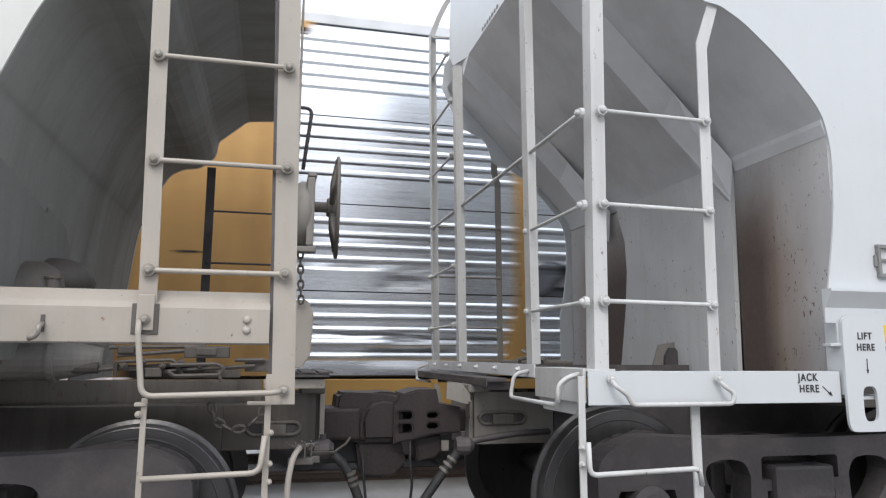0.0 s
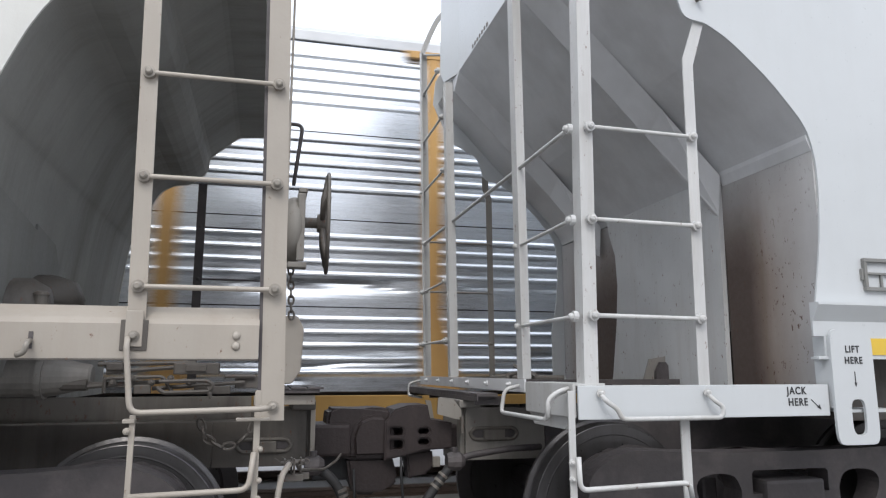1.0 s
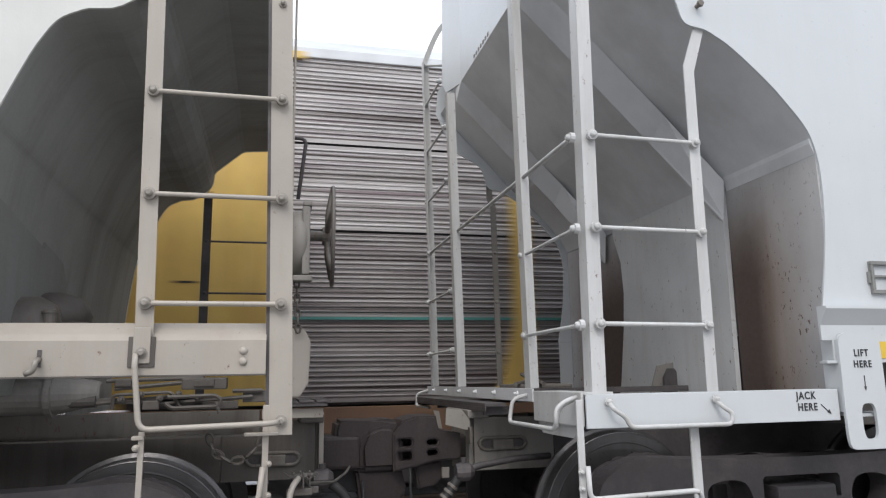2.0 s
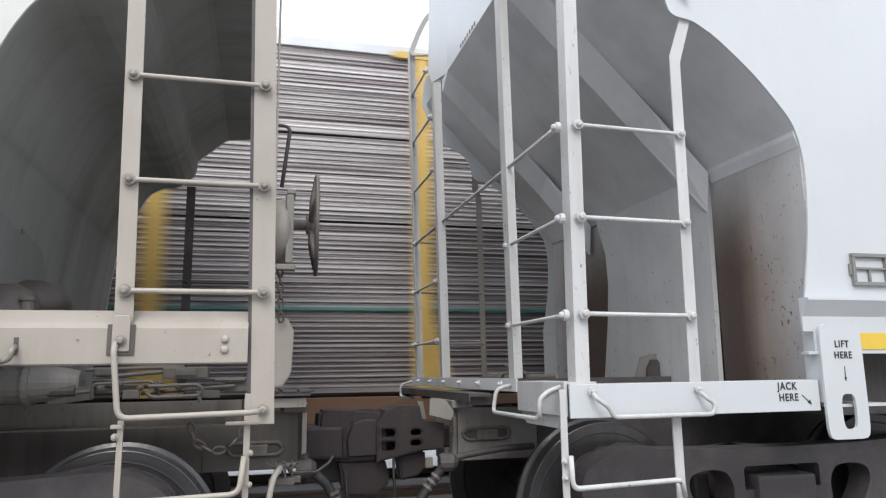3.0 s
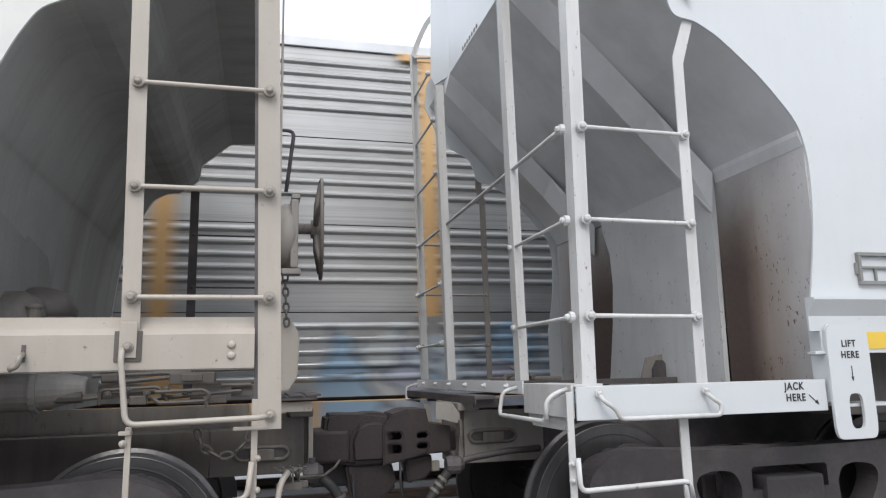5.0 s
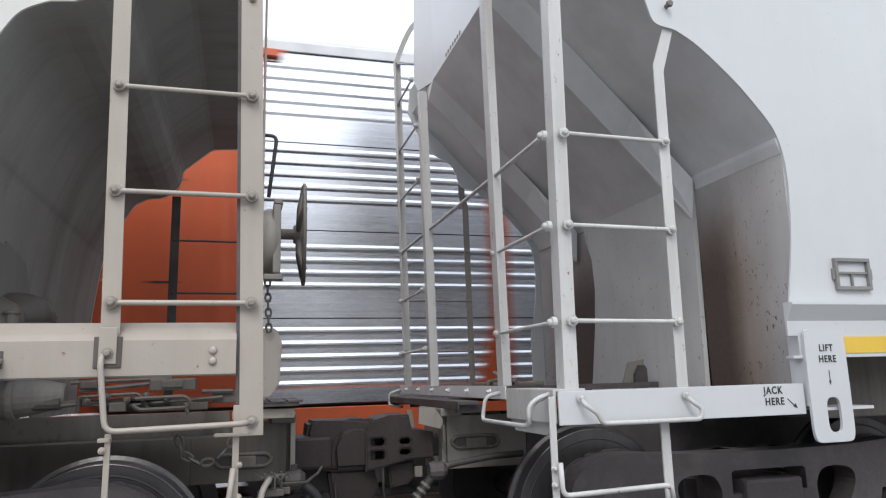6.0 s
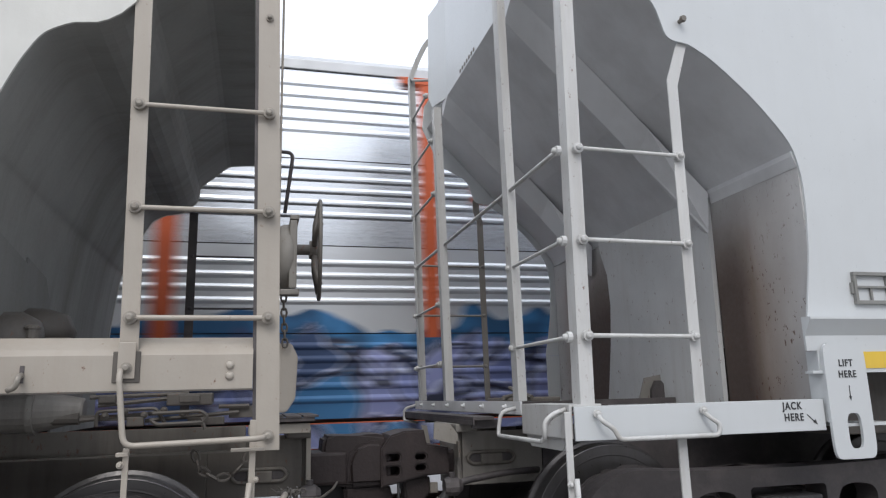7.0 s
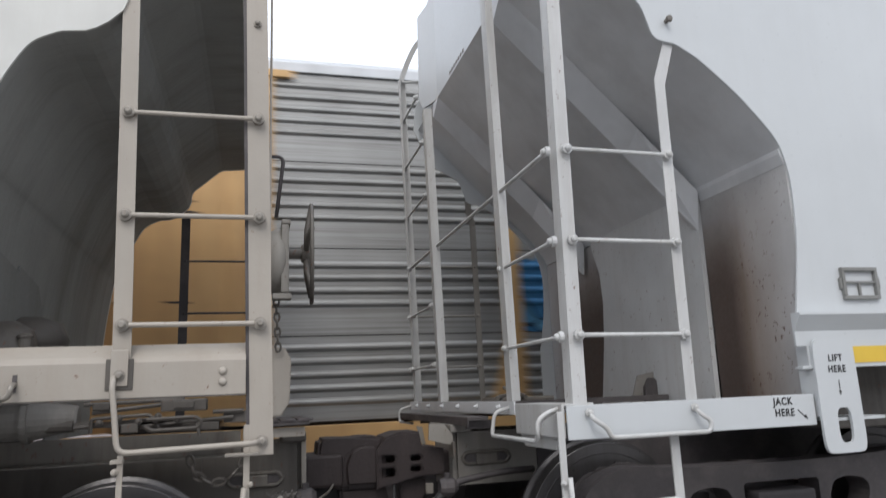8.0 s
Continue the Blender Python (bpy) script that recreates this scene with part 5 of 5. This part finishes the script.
        solid(bm, (X(0.10), 0.25, 5.03), (X(0.19), 0.36, 5.40), 0.01)
        part("roof_handhold", bm, M_DARK, ob)
        if n == 1 and e:
            part("hatch_ledge", solid(B(), (X(0.56), -0.10, 2.32), (X(1.42), 0.0, 2.345), 0.004), M_RUST_YELLOW, corner)
            part("hatch", solid(B(), (X(0.58), -0.006, 1.23), (X(1.40), 0.004, 2.25), 0.003), M_RUST_YELLOW, corner, "rust-stained lower hatch plate")
            # dark strip that paints the ledge's shadow on the panel
            part("hatch_painted_shadow", solid(B(), (X(0.56), -0.004, 2.25), (X(1.42), 0.004, 2.32)), M_DARK, corner)
            part("hatch_opening", solid(B(), (X(1.02), -0.010, 1.24), (X(1.36), -0.004, 1.72), 0.003), M_DARK, corner)
            for z in (2.62, 2.86):
                part("seam", solid(B(), (X(0.60), -0.001, z), (X(1.40), 0.005, z + 0.012)), M_RUST_SHEET, corner)
        # stencilled data, too fast to read
        rnd = random.Random(n * 2 + e)
        for z, w, c in ((3.42, 0.28, 1.1), (3.30, 0.30, 1.1), (2.35, 0.3, 1.08), (2.27, 0.3, 1.08), (2.18, 0.26, 1.08), (2.10, 0.3, 1.08), (1.50, 0.4, 1.15)):
            w *= rnd.uniform(0.7, 1.1)
            if e == 0 and 2.0 < z < 2.3:
                continue
            part("stencil_bar", solid(B(), (X(c - w / 2), 0.002, z), (X(c + w / 2), 0.0055, z + 0.022)), M_BLACK, corner)
        rack_truck(ob, X(3.2))
        bm = solid(B(), (X(0.2), 1.4, 0.80), (X(-0.58), 1.6, 0.98), 0.03)
        solid(bm, (X(-0.35), 1.3, 0.72), (X(-0.60), 1.72, 1.02), 0.04)
        part("coupler", bm, M_COUPLER, ob)
    return ob


SP_GREEN = surface("green_spray", (0.02, 0.17, 0.045), 0.55, dirt=0.3, vary=0.3)
SP_RED = surface("red_spray", (0.28, 0.06, 0.04), 0.55, dirt=0.3)
SP_PALE = surface("pale_spray", (0.55, 0.56, 0.58), 0.55, dirt=0.2)


def sprayed(name, colours, under, top, seed, scale=1.1, until=99.0, since=-99.0, crown=None, glint=None, rim=0.12):
    """Spray paint on ribbed steel: wandering patches of a few colours, bare metal above an uneven top."""
    mat = bpy.data.materials.new(name)
    mat.use_nodes = True
    nt = mat.node_tree
    bsdf = nt.nodes["Principled BSDF"]
    coord = nt.nodes.new("ShaderNodeTexCoord").outputs["Object"]
    shift = nt.nodes.new("ShaderNodeMapping")
    shift.inputs["Location"].default_value = (seed * 3.7, 0, seed * 1.3)
    nt.links.new(coord, shift.inputs["Vector"])
    wob = nt.nodes.new("ShaderNodeTexNoise")
    wob.inputs["Scale"].default_value, wob.inputs["Detail"].default_value = 1.6, 1.0
    nt.links.new(shift.outputs["Vector"], wob.inputs["Vector"])
    add = nt.nodes.new("ShaderNodeMix")
    add.data_type, add.blend_type = "RGBA", "ADD"
    add.inputs["Factor"].default_value = 0.9
    nt.links.new(shift.outputs["Vector"], add.inputs["A"])
    nt.links.new(wob.outputs["Color"], add.inputs["B"])
    vor = nt.nodes.new("ShaderNodeTexVoronoi")
    vor.inputs["Scale"].default_value = scale * 1.7
    nt.links.new(add.outputs["Result"], vor.inputs["Vector"])
    sep = nt.nodes.new("ShaderNodeSeparateColor")
    nt.links.new(vor.outputs["Color"], sep.inputs["Color"])
    cr = nt.nodes.new("ShaderNodeValToRGB")
    cr.color_ramp.interpolation = "CONSTANT"
    for k, c in enumerate(colours):
        e = cr.color_ramp.elements[k] if k < 2 else cr.color_ramp.elements.new(k / len(colours))
        e.position, e.color = k / len(colours), (*c, 1)
    nt.links.new(sep.outputs["Red"], cr.inputs["Fac"])
    edge = nt.nodes.new("ShaderNodeTexVoronoi")
    edge.feature = "DISTANCE_TO_EDGE"
    edge.inputs["Scale"].default_value = scale * 1.7
    nt.links.new(add.outputs["Result"], edge.inputs["Vector"])
    col = mixed(nt, ramp(nt, edge.outputs["Distance"], 0.03, 0.06), tuple(c * rim for c in colours[0]), cr.outputs["Color"])
    if glint:
        inner = ramp(nt, edge.outputs["Distance"], 0.085, 0.10, 1.0, 0.0)
        col = mixed(nt, ramp(nt, edge.outputs["Distance"], 0.06, 0.07), col, mixed(nt, inner, col, glint))
    xyz = nt.nodes.new("ShaderNodeSeparateXYZ")
    nt.links.new(coord, xyz.inputs["Vector"])
    m = nt.nodes.new("ShaderNodeMath")
    m.operation = "MULTIPLY_ADD"
    nt.links.new(wob.outputs["Fac"], m.inputs[0])
    m.inputs[1].default_value = 0.9
    nt.links.new(xyz.outputs["Z"], m.inputs[2])
    if crown:
        puffs = nt.nodes.new("ShaderNodeTexVoronoi")
        puffs.inputs["Scale"].default_value = 3.2
        nt.links.new(add.outputs["Result"], puffs.inputs["Vector"])
        tone = mixed(nt, ramp(nt, puffs.outputs["Distance"], 0.25, 0.6), crown, tuple(c * 0.45 for c in crown))
        col = mixed(nt, ramp(nt, m.outputs["Value"], top + 0.22, top + 0.25), col, tone)
    cover = ramp(nt, m.outputs["Value"], top + 0.44, top + 0.47, 1.0, 0.0)
    reach = nt.nodes.new("ShaderNodeMath")
    reach.operation = "MULTIPLY_ADD"
    nt.links.new(wob.outputs["Fac"], reach.inputs[0])
    reach.inputs[1].default_value = 0.8
    nt.links.new(xyz.outputs["X"], reach.inputs[2])
    both = nt.nodes.new("ShaderNodeMath")
    both.operation = "MULTIPLY"
    nt.links.new(cover, both.inputs[0])
    nt.links.new(ramp(nt, reach.outputs["Value"], until + 0.36, until + 0.42, 1.0, 0.0), both.inputs[1])
    start = nt.nodes.new("ShaderNodeMath")
    start.operation = "MULTIPLY"
    nt.links.new(both.outputs["Value"], start.inputs[0])
    nt.links.new(ramp(nt, reach.outputs["Value"], since + 0.36, since + 0.42), start.inputs[1])
    cover = start.outputs["Value"]
    nt.links.new(mixed(nt, cover, under, col), bsdf.inputs["Base Color"])
    nt.links.new(ramp(nt, cover, 0, 1, 0.8, 0.0), bsdf.inputs["Metallic"])
    nt.links.new(ramp(nt, cover, 0, 1, 0.3, 0.5), bsdf.inputs["Roughness"])
    return mat


G_BLUE = sprayed("blue_violet_graffiti", [(0.23, 0.27, 0.52), (0.28, 0.31, 0.56), (0.20, 0.24, 0.48), (0.30, 0.33, 0.58), (0.05, 0.09, 0.20), (0.25, 0.29, 0.54), (0.06, 0.22, 0.46)], (0.78, 0.80, 0.82), 2.15, 1.0, 1.0, 20.1, 13.6, (0.05, 0.22, 0.48), (0.50, 0.54, 0.70))
G_GREEN = sprayed("green_red_graffiti", [(0.015, 0.20, 0.04), (0.02, 0.25, 0.05), (0.03, 0.06, 0.05), (0.45, 0.10, 0.04), (0.02, 0.16, 0.05), (0.05, 0.07, 0.07)], (0.78, 0.80, 0.82), 1.88, 4.0, 0.75, 24.65, 20.5)
G_PALE = sprayed("faded_pale_graffiti", [(0.42, 0.44, 0.43), (0.14, 0.22, 0.16), (0.50, 0.51, 0.50), (0.22, 0.28, 0.23), (0.33, 0.37, 0.33)], (0.50, 0.49, 0.46), 2.30, 7.0, 1.0, glint=(0.62, 0.64, 0.62))
G_DARK = sprayed("dark_pale_graffiti", [(0.45, 0.46, 0.50), (0.08, 0.08, 0.11), (0.30, 0.29, 0.38), (0.50, 0.50, 0.52), (0.20, 0.20, 0.22)], (0.50, 0.49, 0.46), 1.95, 9.0, 1.4)
G_VIOLET = sprayed("violet_graffiti", [(0.24, 0.24, 0.44), (0.33, 0.33, 0.50), (0.19, 0.19, 0.38), (0.28, 0.29, 0.50)], (0.40, 0.40, 0.39), 2.22, 5.0, 0.8)
G_FADED = sprayed("faded_blue_graffiti", [(0.36, 0.41, 0.46), (0.42, 0.44, 0.46), (0.33, 0.35, 0.42), (0.25, 0.36, 0.47), (0.38, 0.40, 0.41)], (0.44, 0.44, 0.43), 1.78, 11.0, 1.2, since=16.9, rim=0.45)
G_SKY = sprayed("light_blue_graffiti", [(0.05, 0.22, 0.45), (0.14, 0.38, 0.60), (0.02, 0.03, 0.05), (0.10, 0.30, 0.50)], (0.50, 0.49, 0.46), 2.95, 2.0)
# wandering grey patches for the smudged look of the dented row
G_SMUDGE = sprayed("grey_smudge_patches", [(0.20, 0.21, 0.23), (0.50, 0.52, 0.54), (0.10, 0.10, 0.11), (0.45, 0.46, 0.48), (0.30, 0.31, 0.33)], (0.78, 0.80, 0.82), 2.42, 13.0, 0.8)

CARS = [
    autorack(0, M_GOLD_OLD, M_GALV, 0.138, 0.021, "autorack railcar with bright galvanised panels and gold posts, rolling past", lambda x, z: G_SMUDGE if 2.0 <= z < 2.9 and 4 < x < 10.5 else None),
    autorack(1, M_YELLOW, M_GALV_BROWN, 0.052, 0.014, "autorack railcar with brown weathered fine-ribbed panels and yellow posts, rolling past", lambda x, z: None if z > 2.9 or min(abs(x - p) for p in POSTS) < 0.2 else M_GALV_FOOT if z < 1.9 else M_GALV_MID),
    autorack(2, M_GOLD, M_GALV_GREY, 0.135, 0.030, "autorack railcar with dull grey panels, a shield sign and graffiti", lambda x, z: G_VIOLET if z < 2.1 and 20.8 < x < 24 else G_FADED if z < 1.9 and 16 < x <= 20.8 else G_PALE if x < 8 and z < 2.1 else None if z > 1.9 else G_DARK if x < 13 else None),
    autorack(3, M_ORANGE, M_GALV, 0.138, 0.021, "silver autorack railcar with orange posts and blue and green graffiti", lambda x, z: None if z > (2.1 if x < 20.9 else 1.9) else G_BLUE if 12.2 < x < 20.9 else G_GREEN if 20.95 <= x < 25.6 else None),
    autorack(4, M_GOLD, M_GALV_DULL, 0.140, 0.030, "autorack railcar with dull grey panels and gold posts, rolling past", lambda x, z: G_SKY if 2.0 <= z < 2.9 and 4.5 < x < 6.8 else None),
]


def flat_shape(parent, name, outline, mat, y=-0.012, label=""):
    bm = prism(B(), outline, y, y + 0.006)
    return part(name, bm, mat, parent, label)


# bright reflective lengths on the sill flanges
for n, x0, x1 in ((0, 15.2, 15.9), (1, 14.0, 14.7), (2, 2.3, 3.2), (2, 9.6, 9.85), (3, 21.3, 21.9), (4, 1.35, 2.1)):
    part("reflective_strip", solid(B(), (x0, -0.012, 0.835), (x1, -0.0055, 0.905)), M_YELLOW_TAPE, CARS[n], "bright yellow reflective strip")

# shield sign on the third car: plain bands and stripes
M_SHIELD_BLUE = surface("shield_blue_paint", (0.06, 0.17, 0.50), 0.5, dirt=0.1)
M_SHIELD_WHITE = surface("shield_white_paint", (0.72, 0.74, 0.76), 0.5, dirt=0.1)
M_SHIELD_RED = surface("faded_red_paint", (0.62, 0.27, 0.22), 0.5, dirt=0.2)
c3 = CARS[2]
shield = part("sign_board", solid(B(), (4.70, -0.006, 3.10), (6.60, 0.03, 4.90), 0.004), M_GOLD, c3, "gold board with a faded blue and red shield")
flat_shape(shield, "shield_field", [(5.20, 4.12), (6.28, 4.12), (6.34, 3.8), (6.22, 3.50), (5.74, 3.36), (5.26, 3.50), (5.14, 3.8)], M_SHIELD_WHITE, -0.013)
for k in range(7):
    flat_shape(shield, "shield_stripe", [(5.22 + k * 0.155, 4.12), (5.30 + k * 0.155, 4.12), (5.30 + k * 0.155, 3.49 - 0.06 * (3 - abs(k - 3)) / 3), (5.22 + k * 0.155, 3.49 - 0.06 * (3 - abs(k - 3)) / 3)], M_SHIELD_RED, -0.019)
flat_shape(shield, "shield_head", [(5.18, 4.15), (6.30, 4.15), (6.36, 4.45), (6.20, 4.62), (5.95, 4.60), (5.74, 4.72), (5.53, 4.60), (5.28, 4.62), (5.12, 4.45)], M_SHIELD_BLUE, -0.013)
for z in (4.24, 4.43):
    flat_shape(shield, "shield_band", [(5.24, z), (6.26, z), (6.28, z + 0.10), (5.22, z + 0.10)], M_SHIELD_WHITE, -0.019)


# the spray paint runs on over the sill
for n, x0, x1, mat in ((3, 13.6, 20.2, G_BLUE), (3, 20.6, 24.6, G_GREEN), (2, 16.9, 24.0, G_FADED)):
    part("sprayed_sill", solid(B(), (x0, -0.010, 0.83), (x1, -0.006, 1.07)), mat, CARS[n])

# discs of spray paint
for cx, r in ((20.72, 0.43), (24.1, 0.45)):
    ring = lambda q, w=1.0: [(cx + q * w * math.cos(a), 1.56 + q * math.sin(a)) for a in (2 * math.pi * k / 28 for k in range(28))]
    disc = flat_shape(CARS[3], "painted_disc", ring(r), SP_GREEN, 0.018, "green painted disc with a pale eye")
    arc = [(cx + q * math.cos(a), 1.56 + q * math.sin(a)) for q, ks in ((r * 1.07, range(13)), (r * 0.93, range(12, -1, -1))) for a in (-1.2 + 0.2 * k for k in ks)]
    flat_shape(disc, "painted_rim", arc, SP_RED, 0.014)
    flat_shape(disc, "painted_eye", ring(0.22), SP_PALE, 0.012)
    flat_shape(disc, "painted_pupil", ring(0.12, 0.55), M_BLACK, 0.006)

# owner's mark on the orange car as plain slanted bars
for k in range(4):
    x = 19.2 + k * 0.75 - 0.6
    for z, w in ((3.50, 0.52), (3.63, 0.46)):
        flat_shape(CARS[3], "painted_mark", [(x, z), (x + w, z), (x + w + 0.06, z + 0.055), (x + 0.06, z + 0.055)], M_ORANGE, -0.002)
    flat_shape(CARS[3], "painted_mark", [(x, 3.50), (x + 0.12, 3.50), (x + 0.22, 3.685), (x + 0.10, 3.685)], M_ORANGE, -0.0035)

# yellow notice and steps
flat_shape(CARS[4], "notice", [(0.95, 1.62), (1.60, 1.62), (1.60, 1.84), (0.95, 1.84)], M_YELLOW_TAPE, -0.012, "yellow notice plate")
flat_shape(CARS[4], "notice_bar", [(1.0, 1.70), (1.55, 1.70), (1.55, 1.76), (1.0, 1.76)], M_BLACK, -0.016)


# ---- trees and hill beyond ----
def bare_tree(at, height, seed):
    rnd = random.Random(seed)
    ob = thing("bare_tree", at, "leafless grey winter tree beyond the tracks", "tree", "bare trees")
    base = Vector(at)
    lean = Vector((rnd.uniform(-0.12, 0.12), rnd.uniform(-0.1, 0.1), 1))
    pts = [base + lean * height * f + Vector((rnd.uniform(-0.1, 0.1), 0, 0)) * f for f in (0, 0.2, 0.45, 0.7, 1.0)]
    r0 = 0.02 * height
    part("trunk", tube(B(), pts, r0, 7, r0 * 0.12), M_BARK, ob, smooth=True)
    bm = B()

    def branch(p, d, length, r, level):
        q = p + d * length * 0.5 + Vector((rnd.uniform(-1, 1), rnd.uniform(-1, 1), rnd.uniform(0, 1))) * length * 0.08
        e = q + (d + Vector((rnd.uniform(-0.3, 0.3), rnd.uniform(-0.3, 0.3), 0.25))).normalized() * length * 0.5
        tube(bm, [p, q, e], r, 4, r * 0.35)
        if level:
            for k in range(5):
                s = rnd.uniform(0.2, 1)
                o = p + (q - p) * min(1, s * 2) if s < 0.5 else q + (e - q) * (s * 2 - 1)
                branch(o, (d + Vector((rnd.uniform(-0.9, 0.9), rnd.uniform(-0.9, 0.9), rnd.uniform(-0.1, 0.8)))).normalized(), length * rnd.uniform(0.4, 0.65), r * 0.5, level - 1)

    for k in range(9):
        f = rnd.uniform(0.15, 0.95)
        i = min(3, int(f * 4))
        p = pts[i] + (pts[i + 1] - pts[i]) * (f * 4 - i)
        a = rnd.uniform(0, 6.28)
        branch(p, Vector((math.cos(a), math.sin(a), rnd.uniform(0.5, 1.2))).normalized(), height * 0.3 * (1.1 - 0.6 * f), r0 * 0.4 * (1 - 0.6 * f), 2)
    part("crown", bm, M_BARK, ob, "bare branching crown")
    return ob


rt = random.Random(11)
for k in range(16):
    bare_tree((-10 + k * 2.2 + rt.uniform(-0.8, 0.8), rt.uniform(15, 27), -0.06), rt.uniform(6, 11), 40 + k)
bm = B()
nx = 60
tops, bots = [], []
for i in range(nx + 1):
    x = -160 + 320 * i / nx
    tops.append(bm.verts.new((x, 75 + 4 * math.sin(i * 0.7), 13 + 2.5 * math.sin(i * 0.35) + rt.uniform(-0.5, 0.5))))
    bots.append(bm.verts.new((x, 38 + 2 * math.sin(i), -0.05)))
backs = [bm.verts.new((v.co.x, 140, -0.05)) for v in bots]
for i in range(nx):
    bm.faces.new((bots[i], bots[i + 1], tops[i + 1], tops[i])), bm.faces.new((tops[i], tops[i + 1], backs[i + 1], backs[i]))
whole("hillside", bm, M_HILL, "low wooded winter hillside in the distance", "hill", "structure", smooth=True)

# unseen dark slope added behind the camera to darken reflections and side light
bm = B()
low, top_row, back = [], [], []
for i in range(41):
    x = -160 + 8 * i
    low.append(bm.verts.new((x, -24 + 1.5 * math.sin(i * 1.3), -0.05)))
    top_row.append(bm.verts.new((x, -52 + 3 * math.sin(i * 0.8), 19 + 2.5 * math.sin(i * 0.5) + rt.uniform(-0.8, 0.8))))
    back.append(bm.verts.new((x, -58, -0.05)))
for i in range(40):
    bm.faces.new((low[i], low[i + 1], top_row[i + 1], top_row[i])), bm.faces.new((top_row[i], top_row[i + 1], back[i + 1], back[i]))
whole("unseen_dark_slope", bm, M_UNSEEN_SLOPE, "unseen dark slope, added to darken reflections and side light", "hill", "structure", smooth=True)

# undergrowth of thin bare stems
bm = B()
for k in range(3600):
    x, y = rt.uniform(-12, 26), rt.uniform(11.5, 30)
    h = rt.uniform(1.5, 2.0 + 0.10 * y)
    tube(bm, [(x, y, -0.06), (x + rt.uniform(-0.3, 0.3), y, h * 0.6), (x + rt.uniform(-0.7, 0.7), y, h)], 0.011, 3, 0.003)
whole("brush", bm, M_BRUSH, "dense thin bare winter brush", "brush", "stuff")


# loose stones on the ballast of the near track
rs = random.Random(5)
bm = B()
for k in range(5200):
    x, y, r = rs.uniform(-7, 11), rs.uniform(-2.25, 3.25), rs.uniform(0.02, 0.042)
    c = Vector((x, y, -0.05 + r * 0.35))
    tips = [bm.verts.new(c + Vector(d) * r * rs.uniform(0.7, 1.25)) for d in ((1, 0.2, 0), (-0.2, 1, 0.1), (-1, -0.1, 0), (0.1, -1, 0.1), (0, 0.1, 0.8), (0.1, 0, -0.6))]
    for a, b in ((0, 1), (1, 2), (2, 3), (3, 0)):
        bm.faces.new((tips[a], tips[b], tips[4])), bm.faces.new((tips[b], tips[a], tips[5]))
whole("ballast_stones", bm, M_BALLAST, "loose dark crushed stones between the rails", "gravel", "stuff")


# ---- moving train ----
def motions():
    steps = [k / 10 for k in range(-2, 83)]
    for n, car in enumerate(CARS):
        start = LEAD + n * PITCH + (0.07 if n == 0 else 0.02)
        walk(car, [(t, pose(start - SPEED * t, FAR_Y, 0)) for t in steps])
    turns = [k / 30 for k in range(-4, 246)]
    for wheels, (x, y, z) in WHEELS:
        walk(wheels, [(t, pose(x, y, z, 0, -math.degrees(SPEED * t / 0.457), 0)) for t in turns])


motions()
